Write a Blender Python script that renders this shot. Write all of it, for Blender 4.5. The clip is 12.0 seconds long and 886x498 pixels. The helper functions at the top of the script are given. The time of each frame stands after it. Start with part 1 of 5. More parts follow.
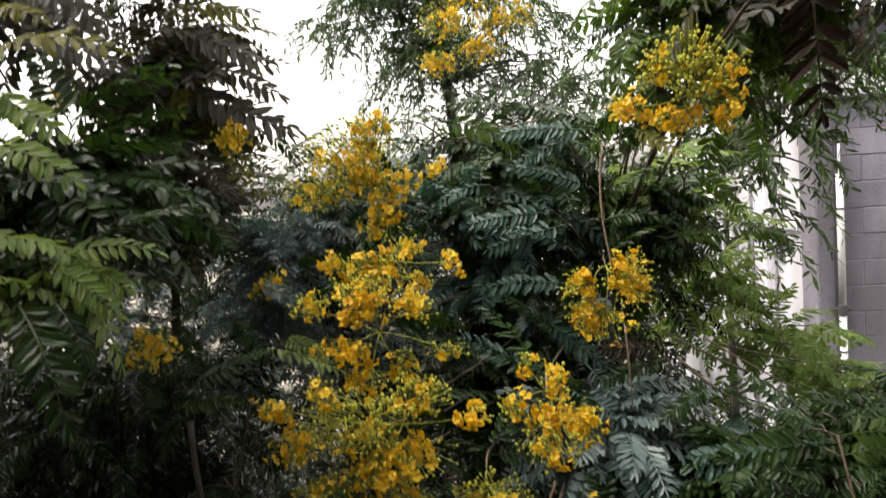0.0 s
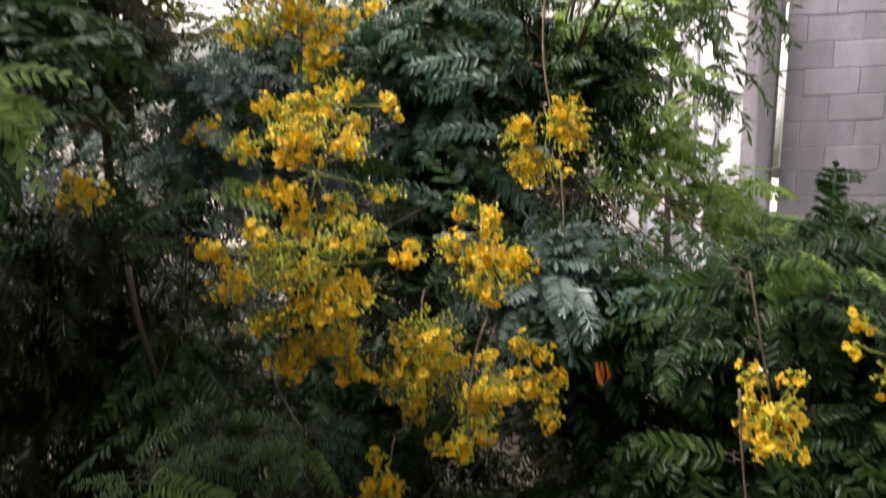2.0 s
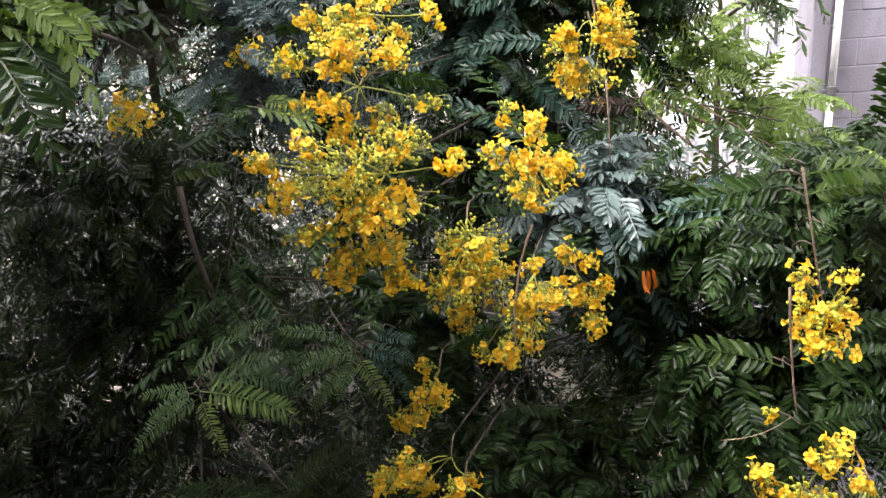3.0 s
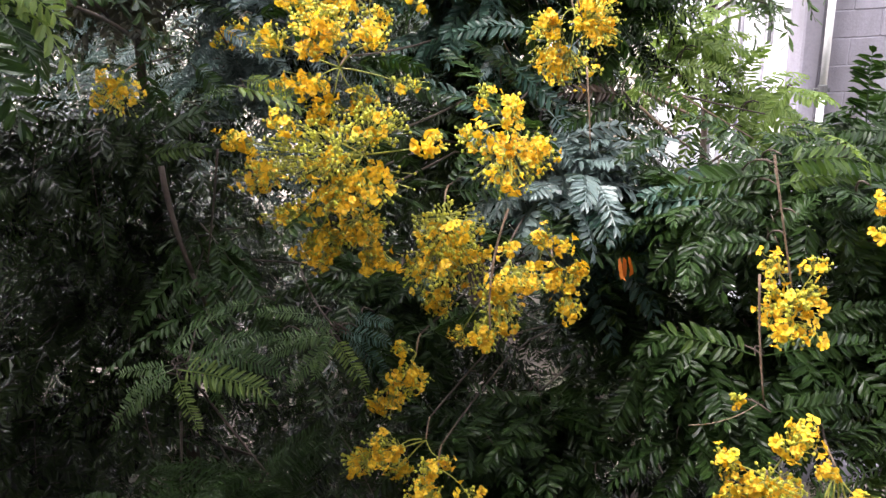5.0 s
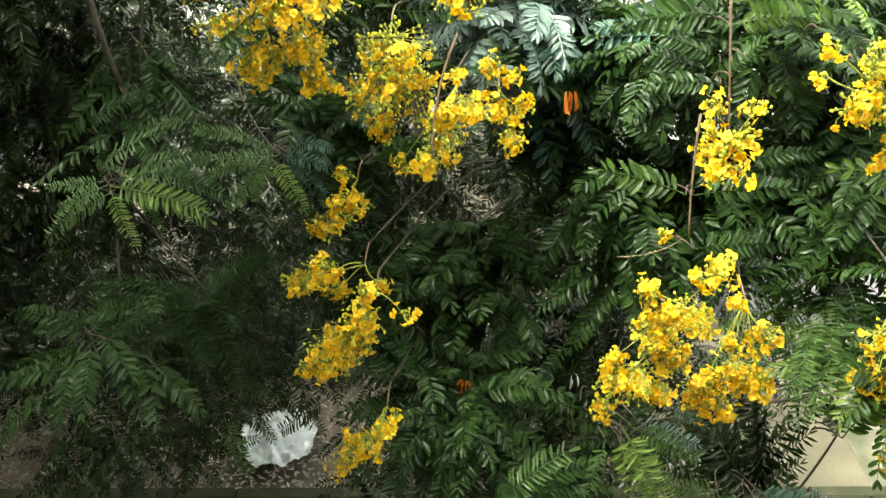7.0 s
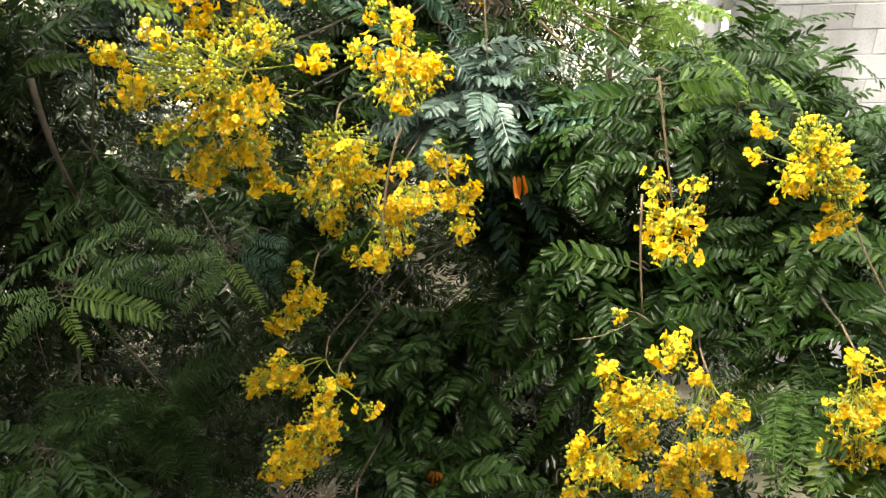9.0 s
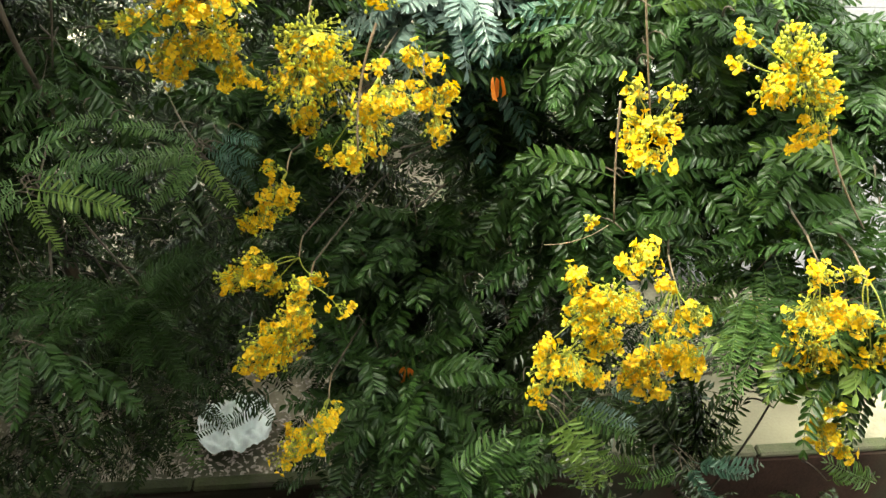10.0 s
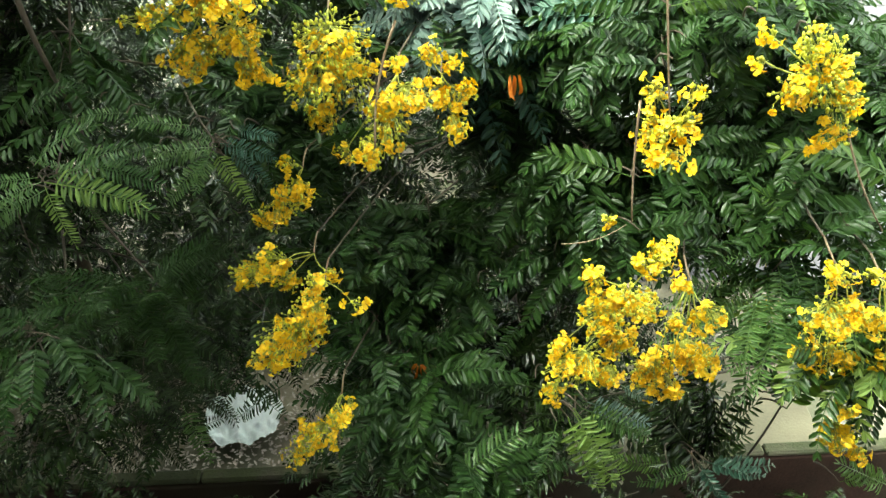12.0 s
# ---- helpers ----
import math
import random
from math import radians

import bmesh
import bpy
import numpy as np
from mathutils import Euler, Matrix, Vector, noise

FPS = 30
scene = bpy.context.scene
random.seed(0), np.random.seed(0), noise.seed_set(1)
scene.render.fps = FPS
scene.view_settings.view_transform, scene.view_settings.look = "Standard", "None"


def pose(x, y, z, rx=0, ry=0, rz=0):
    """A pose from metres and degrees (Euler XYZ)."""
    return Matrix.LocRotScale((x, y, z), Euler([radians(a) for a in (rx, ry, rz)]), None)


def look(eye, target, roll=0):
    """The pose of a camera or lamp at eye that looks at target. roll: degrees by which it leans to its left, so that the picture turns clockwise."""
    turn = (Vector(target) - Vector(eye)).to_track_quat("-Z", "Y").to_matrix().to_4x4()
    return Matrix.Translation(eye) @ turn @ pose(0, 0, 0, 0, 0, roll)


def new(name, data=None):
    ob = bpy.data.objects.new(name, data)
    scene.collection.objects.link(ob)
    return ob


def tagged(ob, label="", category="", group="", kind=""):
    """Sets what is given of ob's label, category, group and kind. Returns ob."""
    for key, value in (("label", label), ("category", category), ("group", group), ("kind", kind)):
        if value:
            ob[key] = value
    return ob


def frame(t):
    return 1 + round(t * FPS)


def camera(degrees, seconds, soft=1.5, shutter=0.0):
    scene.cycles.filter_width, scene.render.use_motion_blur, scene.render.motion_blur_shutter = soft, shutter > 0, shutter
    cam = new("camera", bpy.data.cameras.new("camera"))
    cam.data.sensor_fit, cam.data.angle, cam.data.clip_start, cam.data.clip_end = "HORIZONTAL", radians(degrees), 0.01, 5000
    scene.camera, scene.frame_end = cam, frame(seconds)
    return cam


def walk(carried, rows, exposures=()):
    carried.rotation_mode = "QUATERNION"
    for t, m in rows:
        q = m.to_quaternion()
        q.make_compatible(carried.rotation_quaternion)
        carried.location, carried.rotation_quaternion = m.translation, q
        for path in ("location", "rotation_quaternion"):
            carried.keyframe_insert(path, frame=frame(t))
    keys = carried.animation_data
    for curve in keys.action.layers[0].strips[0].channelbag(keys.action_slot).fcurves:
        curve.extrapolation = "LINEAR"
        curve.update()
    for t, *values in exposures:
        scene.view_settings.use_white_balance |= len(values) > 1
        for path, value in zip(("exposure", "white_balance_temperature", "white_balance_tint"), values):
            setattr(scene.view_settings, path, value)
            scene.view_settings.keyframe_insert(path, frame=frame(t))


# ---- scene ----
cam = camera(62.8, 12.0, soft=1.4, shutter=0.45)
PATH = [
    (0, (0.032, 0.039, 4.001), (-0.251, 2.012, 3.842), -4.1),
    (0.5, (0.059, 0.032, 4.032), (-0.252, 2.007, 3.992), -5.6),
    (1, (0.055, 0.029, 4.030), (-0.262, 2.004, 4.050), -4.1),
    (1.2, (0.052, 0.029, 4.004), (-0.185, 2.006, 3.822), -3.2),
    (1.5, (0.049, 0.037, 3.969), (-0.126, 1.992, 3.584), -2.4),
    (1.7, (0.053, 0.034, 3.965), (-0.127, 1.981, 3.544), -3.8),
    (2, (0.059, 0.030, 3.947), (-0.102, 1.952, 3.417), -2.9),
    (2.2, (0.053, 0.015, 3.918), (-0.110, 1.898, 3.261), -2.5),
    (2.5, (0.045, 0.001, 3.873), (-0.198, 1.843, 3.133), -2.9),
    (3, (0.051, -0.004, 3.873), (-0.231, 1.859, 3.203), -5.1),
    (3.2, (0.055, -0.005, 3.869), (-0.229, 1.847, 3.171), -4.8),
    (4.8, (0.081, -0.021, 3.836), (-0.192, 1.847, 3.176), -4.3),
    (5, (0.098, -0.015, 3.843), (-0.174, 1.845, 3.160), -3.8),
    (5.5, (0.103, -0.013, 3.847), (-0.140, 1.844, 3.146), -3.3),
    (5.8, (0.124, -0.019, 3.835), (-0.046, 1.799, 3.020), -2.0),
    (6, (0.140, -0.023, 3.830), (0.025, 1.748, 2.908), -1.1),
    (6.2, (0.127, -0.025, 3.825), (0.067, 1.696, 2.808), 1.1),
    (6.5, (0.108, -0.032, 3.820), (0.010, 1.638, 2.724), 1.0),
    (7, (0.098, -0.021, 3.826), (-0.008, 1.652, 2.736), 0.8),
    (7.5, (0.093, -0.016, 3.846), (-0.013, 1.727, 2.871), -0.7),
    (7.7, (0.099, -0.016, 3.844), (0.065, 1.739, 2.887), 0.1),
    (9.3, (0.170, 0.017, 3.856), (0.102, 1.794, 2.941), -2.0),
    (9.5, (0.167, 0.018, 3.847), (0.147, 1.747, 2.842), -0.1),
    (9.7, (0.171, 0.020, 3.855), (0.163, 1.690, 2.754), 0.4),
    (10, (0.174, 0.024, 3.864), (0.172, 1.654, 2.705), 0.5),
    (10.5, (0.168, 0.027, 3.872), (0.156, 1.649, 2.702), 0.9),
    (11, (0.171, 0.033, 3.879), (0.159, 1.653, 2.706), 1.5),
    (11.5, (0.162, 0.028, 3.880), (0.144, 1.647, 2.705), 1.1),
    (12, (0.147, 0.027, 3.872), (0.132, 1.647, 2.700), 0.8),
]
EXPOSURE = [
    (0.0, 1.65, 6900, 14), (0.5, 1.15, 6900, 14), (1.0, 0.65, 6850, 14), (1.5, 1.38, 6850, 13), (2.0, 1.93, 6950, 14), (2.5, 2.48, 6900, 15), (3.0, 2.95, 6500, 19), (5.5, 2.87, 6400, 20),
    (6.0, 2.83, 7250, 9), (6.5, 3.36, 7350, 0), (7.0, 3.64, 7400, -7), (7.5, 3.78, 7500, -6), (9.5, 3.18, 8000, -6), (10.0, 3.48, 7550, -11), (12.0, 3.58, 6950, -16),
]
walk(cam, [(t, look(eye, target, roll)) for t, eye, target, roll in PATH], EXPOSURE)

# world, sun, exposure
world = bpy.data.worlds.new("overcast_sky")
scene.world = world
world.use_nodes = True
wn, wl = world.node_tree.nodes, world.node_tree.links
wn.clear()
sky = wn.new("ShaderNodeTexSky")
sky.sky_type, sky.sun_disc = "NISHITA", False
sky.sun_elevation, sky.sun_rotation, sky.dust_density, sky.air_density = radians(62), radians(-60), 4.0, 1.5
hazy = wn.new("ShaderNodeHueSaturation")
hazy.inputs["Saturation"].default_value = 0.22
backg = wn.new("ShaderNodeBackground")
backg.inputs["Strength"].default_value = 0.15
wout = wn.new("ShaderNodeOutputWorld")
wl.new(sky.outputs[0], hazy.inputs["Color"])
wl.new(hazy.outputs[0], backg.inputs["Color"])
wl.new(backg.outputs[0], wout.inputs["Surface"])
sun_data = bpy.data.lights.new("sun", "SUN")
sun_data.energy, sun_data.angle, sun_data.color = 1.2, radians(25), (1.0, 0.97, 0.92)
sun = new("sun", sun_data)
sun.matrix_world = look((-5, -1.5, 12), (0, 1.5, 3.0))


# ---------------------------------------------------------------- materials
def node_tree(name):
    m = bpy.data.materials.new(name)
    m.use_nodes = True
    n = m.node_tree.nodes
    n.clear()
    return m, n, m.node_tree.links


def surface(name, dark, light, rough=0.8, scale=6.0, bump=0.3, fine=60.0, stain=None, stain_scale=1.2, spec=0.5, metal=0.0):
    """Two scales of variation, an optional stain with soft edges, and bump."""
    m, n, l = node_tree(name)
    out, bsdf = n.new("ShaderNodeOutputMaterial"), n.new("ShaderNodeBsdfPrincipled")
    co = n.new("ShaderNodeTexCoord")
    big, small = n.new("ShaderNodeTexNoise"), n.new("ShaderNodeTexNoise")
    big.inputs["Scale"].default_value, big.inputs["Detail"].default_value = scale, 6
    small.inputs["Scale"].default_value, small.inputs["Detail"].default_value = fine, 4
    geo = n.new("ShaderNodeNewGeometry")
    for tex in (big, small):
        l.new(geo.outputs["Position"], tex.inputs["Vector"])
    mix = n.new("ShaderNodeMath")
    mix.operation = "MULTIPLY_ADD"
    mix.inputs[1].default_value, mix.inputs[2].default_value = 0.45, 0.0
    l.new(small.outputs["Fac"], mix.inputs[0])
    add = n.new("ShaderNodeMath")
    add.operation = "MULTIPLY_ADD"
    add.inputs[1].default_value = 0.6
    l.new(big.outputs["Fac"], add.inputs[0])
    l.new(mix.outputs[0], add.inputs[2])
    info = n.new("ShaderNodeObjectInfo")
    vary = n.new("ShaderNodeMath")
    vary.operation = "MULTIPLY_ADD"
    vary.inputs[1].default_value = 0.22
    l.new(info.outputs["Random"], vary.inputs[0])
    l.new(add.outputs[0], vary.inputs[2])
    ramp = n.new("ShaderNodeValToRGB")
    ramp.color_ramp.elements[0].position, ramp.color_ramp.elements[1].position = 0.38, 0.82
    ramp.color_ramp.elements[0].color, ramp.color_ramp.elements[1].color = (*dark, 1), (*light, 1)
    l.new(vary.outputs[0], ramp.inputs[0])
    colour = ramp.outputs[0]
    if stain:
        st = n.new("ShaderNodeTexNoise")
        st.inputs["Scale"].default_value, st.inputs["Detail"].default_value = stain_scale, 8
        stretch = n.new("ShaderNodeMapping")
        stretch.inputs["Scale"].default_value = (1.0, 1.0, 0.35)
        l.new(geo.outputs["Position"], stretch.inputs["Vector"])
        l.new(stretch.outputs[0], st.inputs["Vector"])
        sr = n.new("ShaderNodeValToRGB")
        sr.color_ramp.elements[0].position, sr.color_ramp.elements[1].position = 0.47, 0.68
        l.new(st.outputs["Fac"], sr.inputs[0])
        mc = n.new("ShaderNodeMix")
        mc.data_type = "RGBA"
        mc.inputs["B"].default_value = (*stain, 1)
        l.new(sr.outputs[0], mc.inputs["Factor"])
        l.new(colour, mc.inputs["A"])
        colour = mc.outputs["Result"]
    l.new(colour, bsdf.inputs["Base Color"])
    bsdf.inputs["Roughness"].default_value, bsdf.inputs["Metallic"].default_value = rough, metal
    bsdf.inputs["Specular IOR Level"].default_value = spec
    bp = n.new("ShaderNodeBump")
    bp.inputs["Strength"].default_value, bp.inputs["Distance"].default_value = bump, 0.01
    l.new(add.outputs[0], bp.inputs["Height"])
    l.new(bp.outputs[0], bsdf.inputs["Normal"])
    l.new(bsdf.outputs[0], out.inputs["Surface"])
    return m


def foliage(name, dark, light, rough=0.38, through_light=0.3, glow=(1.5, 1.6, 0.7), spec=0.5, petal=False):
    """Leaf or petal: glossy on top, some light passes through; every leaflet a little different."""
    m, n, l = node_tree(name)
    out, bsdf, trans, mix = (n.new("ShaderNode" + k) for k in ("OutputMaterial", "BsdfPrincipled", "BsdfTranslucent", "MixShader"))
    geo, info, tex = n.new("ShaderNodeNewGeometry"), n.new("ShaderNodeObjectInfo"), n.new("ShaderNodeTexNoise")
    tex.inputs["Scale"].default_value, tex.inputs["Detail"].default_value = (40.0 if petal else 5.0), 3
    l.new(geo.outputs["Position"], tex.inputs["Vector"])
    a, b = n.new("ShaderNodeMath"), n.new("ShaderNodeMath")
    a.operation = b.operation = "MULTIPLY_ADD"
    a.inputs[1].default_value, b.inputs[1].default_value = 0.5, 0.3
    l.new(geo.outputs["Random Per Island"], a.inputs[0])
    l.new(tex.outputs["Fac"], a.inputs[2])
    l.new(info.outputs["Random"], b.inputs[0])
    l.new(a.outputs[0], b.inputs[2])
    ramp = n.new("ShaderNodeValToRGB")
    ramp.color_ramp.elements[0].position, ramp.color_ramp.elements[1].position = 0.55, 1.0
    ramp.color_ramp.elements[0].color, ramp.color_ramp.elements[1].color = (*dark, 1), (*light, 1)
    l.new(b.outputs[0], ramp.inputs[0])
    l.new(ramp.outputs[0], bsdf.inputs["Base Color"])
    bsdf.inputs["Roughness"].default_value, bsdf.inputs["Specular IOR Level"].default_value = rough, spec
    tint = n.new("ShaderNodeMix")
    tint.data_type, tint.blend_type = "RGBA", "MULTIPLY"
    tint.inputs["Factor"].default_value = 1.0
    tint.inputs["B"].default_value = (*glow, 1)
    l.new(ramp.outputs[0], tint.inputs["A"])
    l.new(tint.outputs["Result"], trans.inputs["Color"])
    mix.inputs["Fac"].default_value = through_light
    l.new(bsdf.outputs[0], mix.inputs[1])
    l.new(trans.outputs[0], mix.inputs[2])
    fine, bp = n.new("ShaderNodeTexNoise"), n.new("ShaderNodeBump")
    fine.inputs["Scale"].default_value = 180.0
    l.new(geo.outputs["Position"], fine.inputs["Vector"])
    bp.inputs["Strength"].default_value, bp.inputs["Distance"].default_value = 0.12, 0.003
    l.new(fine.outputs["Fac"], bp.inputs["Height"])
    l.new(bp.outputs[0], bsdf.inputs["Normal"])
    l.new(mix.outputs[0], out.inputs["Surface"])
    return m


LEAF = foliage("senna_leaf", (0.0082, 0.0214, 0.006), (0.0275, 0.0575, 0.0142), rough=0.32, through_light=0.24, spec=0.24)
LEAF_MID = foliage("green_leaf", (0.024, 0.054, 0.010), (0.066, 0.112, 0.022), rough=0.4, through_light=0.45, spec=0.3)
LEAF_TEAL = foliage("blue_green_leaf", (0.018, 0.050, 0.036), (0.060, 0.118, 0.088), rough=0.34, through_light=0.22, spec=0.35, glow=(1.1, 1.4, 1.0))
LEAF_BRONZE = foliage("bronze_leaf", (0.034, 0.034, 0.027), (0.086, 0.082, 0.063), rough=0.5, spec=0.25, through_light=0.3)
LEAF_OLIVE = foliage("olive_leaf", (0.065, 0.07, 0.012), (0.15, 0.145, 0.028), rough=0.5, spec=0.25, through_light=0.4, glow=(1.5, 1.5, 0.7))
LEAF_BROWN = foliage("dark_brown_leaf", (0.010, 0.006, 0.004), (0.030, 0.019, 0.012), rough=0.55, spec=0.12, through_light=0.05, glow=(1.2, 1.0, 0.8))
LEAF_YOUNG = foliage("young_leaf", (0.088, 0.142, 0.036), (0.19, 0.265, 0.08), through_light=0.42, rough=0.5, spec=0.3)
LEAF_BLUE = foliage("bluish_leaf", (0.055, 0.092, 0.086), (0.128, 0.178, 0.165), rough=0.36, through_light=0.2, glow=(1, 1.2, 1))
# Near-black copy of the leaf: deep canopy shade is put into its colour.
LEAF_SHADED = foliage("shade_painted_leaf", (0.0056, 0.0112, 0.0037), (0.019, 0.0345, 0.0082), rough=0.27, through_light=0.12, spec=0.34)
LEAF_FERN = foliage("fern_leaf", (0.035, 0.082, 0.022), (0.085, 0.148, 0.045), rough=0.4, through_light=0.35)
LEAF_WILLOW = foliage("narrow_leaf", (0.021, 0.046, 0.014), (0.056, 0.098, 0.031), rough=0.35)
LEAF_RED = foliage("withered_leaf", (0.20, 0.03, 0.006), (0.5, 0.15, 0.012), rough=0.6, through_light=0.4, glow=(1.2, 1.0, 0.6))
PETAL = foliage("yellow_petal", (0.64, 0.31, 0.006), (0.86, 0.59, 0.028), rough=0.55, through_light=0.35, glow=(1.1, 1.0, 0.7), petal=True)
BUD = foliage("green_bud", (0.30, 0.34, 0.03), (0.58, 0.56, 0.06), rough=0.5, through_light=0.15, petal=True)
STAMEN = surface("stamen", (0.22, 0.13, 0.02), (0.36, 0.22, 0.03), fine=300)
STALK = surface("flower_stalk", (0.19, 0.23, 0.03), (0.40, 0.40, 0.07), rough=0.6, fine=200)
TWIG = surface("brown_twig", (0.085, 0.055, 0.035), (0.23, 0.16, 0.105), rough=0.8, scale=20, fine=150, bump=0.6)
BARK = surface("dark_bark", (0.03, 0.023, 0.018), (0.10, 0.075, 0.056), rough=0.9, scale=14, fine=90, bump=0.9)
SOIL = surface("soil", (0.10, 0.085, 0.068), (0.28, 0.235, 0.185), rough=0.95, scale=1.6, fine=40, bump=0.8, stain=(0.07, 0.075, 0.045))
LITTER = foliage("leaf_litter", (0.26, 0.205, 0.19), (0.50, 0.42, 0.39), rough=0.8, through_light=0.1, glow=(1, 1, 1))
PLASTIC = surface("white_plastic", (0.62, 0.65, 0.69), (0.80, 0.82, 0.85), rough=0.35, fine=80, bump=0.2)
PVC = surface("white_pvc", (0.62, 0.62, 0.6), (0.82, 0.82, 0.81), rough=0.45, scale=5, fine=60, bump=0.05)
CLAMP = surface("rubber_coupling", (0.03, 0.03, 0.03), (0.09, 0.09, 0.09), rough=0.7)
BLOCK = surface("concrete_block", (0.19, 0.178, 0.212), (0.37, 0.352, 0.40), rough=0.9, scale=3, fine=70, bump=0.7, stain=(0.14, 0.13, 0.145))
MORTAR = surface("mortar", (0.17, 0.16, 0.185), (0.31, 0.295, 0.33), rough=0.95, fine=90)
CONCRETE = surface("grey_concrete", (0.17, 0.163, 0.18), (0.32, 0.305, 0.33), rough=0.9, scale=2.5, fine=60, bump=0.5, stain=(0.13, 0.12, 0.12))
PLASTER = surface("pale_plaster", (0.66, 0.655, 0.69), (0.84, 0.83, 0.86), rough=0.9, scale=2.0, fine=50, bump=0.3, stain=(0.42, 0.40, 0.40))
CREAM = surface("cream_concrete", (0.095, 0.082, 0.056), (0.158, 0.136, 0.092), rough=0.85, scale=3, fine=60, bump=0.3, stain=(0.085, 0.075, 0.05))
ROOF = surface("dark_roof_edge", (0.035, 0.037, 0.05), (0.08, 0.08, 0.10), rough=0.8)
VENT = surface("vent_dark", (0.02, 0.02, 0.022), (0.04, 0.04, 0.045))
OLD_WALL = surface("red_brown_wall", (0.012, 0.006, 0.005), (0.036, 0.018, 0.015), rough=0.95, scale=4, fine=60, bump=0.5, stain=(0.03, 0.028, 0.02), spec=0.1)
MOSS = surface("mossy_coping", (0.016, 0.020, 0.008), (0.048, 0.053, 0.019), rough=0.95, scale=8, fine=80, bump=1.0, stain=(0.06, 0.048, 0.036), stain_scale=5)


# ---------------------------------------------------------------- mesh tools
def mesh_of(name, verts, faces, material, smooth=False):
    me = bpy.data.meshes.new(name)
    me.from_pydata([tuple(v) for v in verts], [], faces)
    me.materials.append(material)
    if smooth:
        me.polygons.foreach_set("use_smooth", [True] * len(me.polygons))
    me.update()
    return me


def piece(name, me, parent=None, m=None, label=""):
    ob = new(name, me)
    if parent:
        ob.parent = parent
    if m is not None:
        ob.matrix_basis = m
    return tagged(ob, label)


class Bag:
    """Gathers vertices and faces of one mesh."""

    def __init__(self):
        self.v, self.f, self.n = [], [], 0

    def add(self, verts, faces):
        verts = np.asarray(verts, float)
        self.v.append(verts)
        self.f.extend(tuple(i + self.n for i in f) for f in faces)
        self.n += len(verts)

    def tube(self, pts, radii, sides=5):
        pts = np.asarray(pts, float)
        radii = np.broadcast_to(radii, len(pts))
        verts, faces = [], []
        for i, p in enumerate(pts):
            d = pts[min(i + 1, len(pts) - 1)] - pts[max(i - 1, 0)]
            d = d / (np.linalg.norm(d) + 1e-9)
            u = np.cross(d, (0.31, 0.17, 0.93) if abs(d[2]) < 0.9 else (1, 0, 0))
            u /= np.linalg.norm(u) + 1e-9
            w = np.cross(d, u)
            for k in range(sides):
                a = 2 * math.pi * k / sides
                verts.append(p + radii[i] * (math.cos(a) * u + math.sin(a) * w))
        for i in range(len(pts) - 1):
            for k in range(sides):
                q = (k + 1) % sides
                faces.append((i * sides + k, i * sides + q, (i + 1) * sides + q, (i + 1) * sides + k))
        faces.append(tuple(range(sides))[::-1])
        faces.append(tuple((len(pts) - 1) * sides + k for k in range(sides)))
        self.add(verts, faces)

    def block(self, lo, hi, bevel=0.0):
        bm = bmesh.new()
        bmesh.ops.create_cube(bm, size=1)
        lo, hi = np.array(lo, float), np.array(hi, float)
        for v in bm.verts:
            v.co = Vector((lo + hi) / 2 + np.array(v.co) * (hi - lo))
        if bevel:
            bmesh.ops.bevel(bm, geom=bm.edges[:], offset=bevel, segments=1, affect="EDGES")
        bm.verts.index_update()
        self.add([tuple(v.co) for v in bm.verts], [tuple(v.index for v in f.verts) for f in bm.faces])
        bm.free()

    def mesh(self, name, material, smooth=False):
        return mesh_of(name, np.concatenate(self.v) if self.v else [], self.f, material, smooth)


def box_mesh(name, lo, hi, material, bevel=0.004):
    b = Bag()
    b.block(lo, hi, bevel)
    return b.mesh(name, material)


def bend(a, b, sag=0.0, side=0.0, steps=7):
    """Points from a to b with a sag and a sideways bow."""
    a, b = np.array(a, float), np.array(b, float)
    across = np.cross(b - a, (0, 0, 1))
    across /= np.linalg.norm(across) + 1e-9
    return [a + (b - a) * s + np.array((0, 0, -sag)) * 4 * s * (1 - s) + across * side * 4 * s * (1 - s) for s in np.linspace(0, 1, steps)]


# ---------------------------------------------------------------- leaves
LEAFLET = np.array([(0, 0, 0), (0.35, 0, -0.03), (0.7, 0, -0.05), (1, 0, -0.11)] + [(q, w * k, 0.04 - 0.03 * q) for k in (1, -1) for q, w in ((0.12, 0.26), (0.45, 0.5), (0.82, 0.35))])
LEAFLET_F = [(0, 1, 5, 4), (1, 2, 6, 5), (2, 3, 6), (0, 7, 8, 1), (1, 8, 9, 2), (2, 9, 3)]


PLAIN = np.array([(0, 0, 0), (0.5, 0.46, 0.03), (1, 0, -0.1), (0.5, -0.46, 0.03)])
PLAIN_F = [(0, 2, 1), (0, 3, 2)]


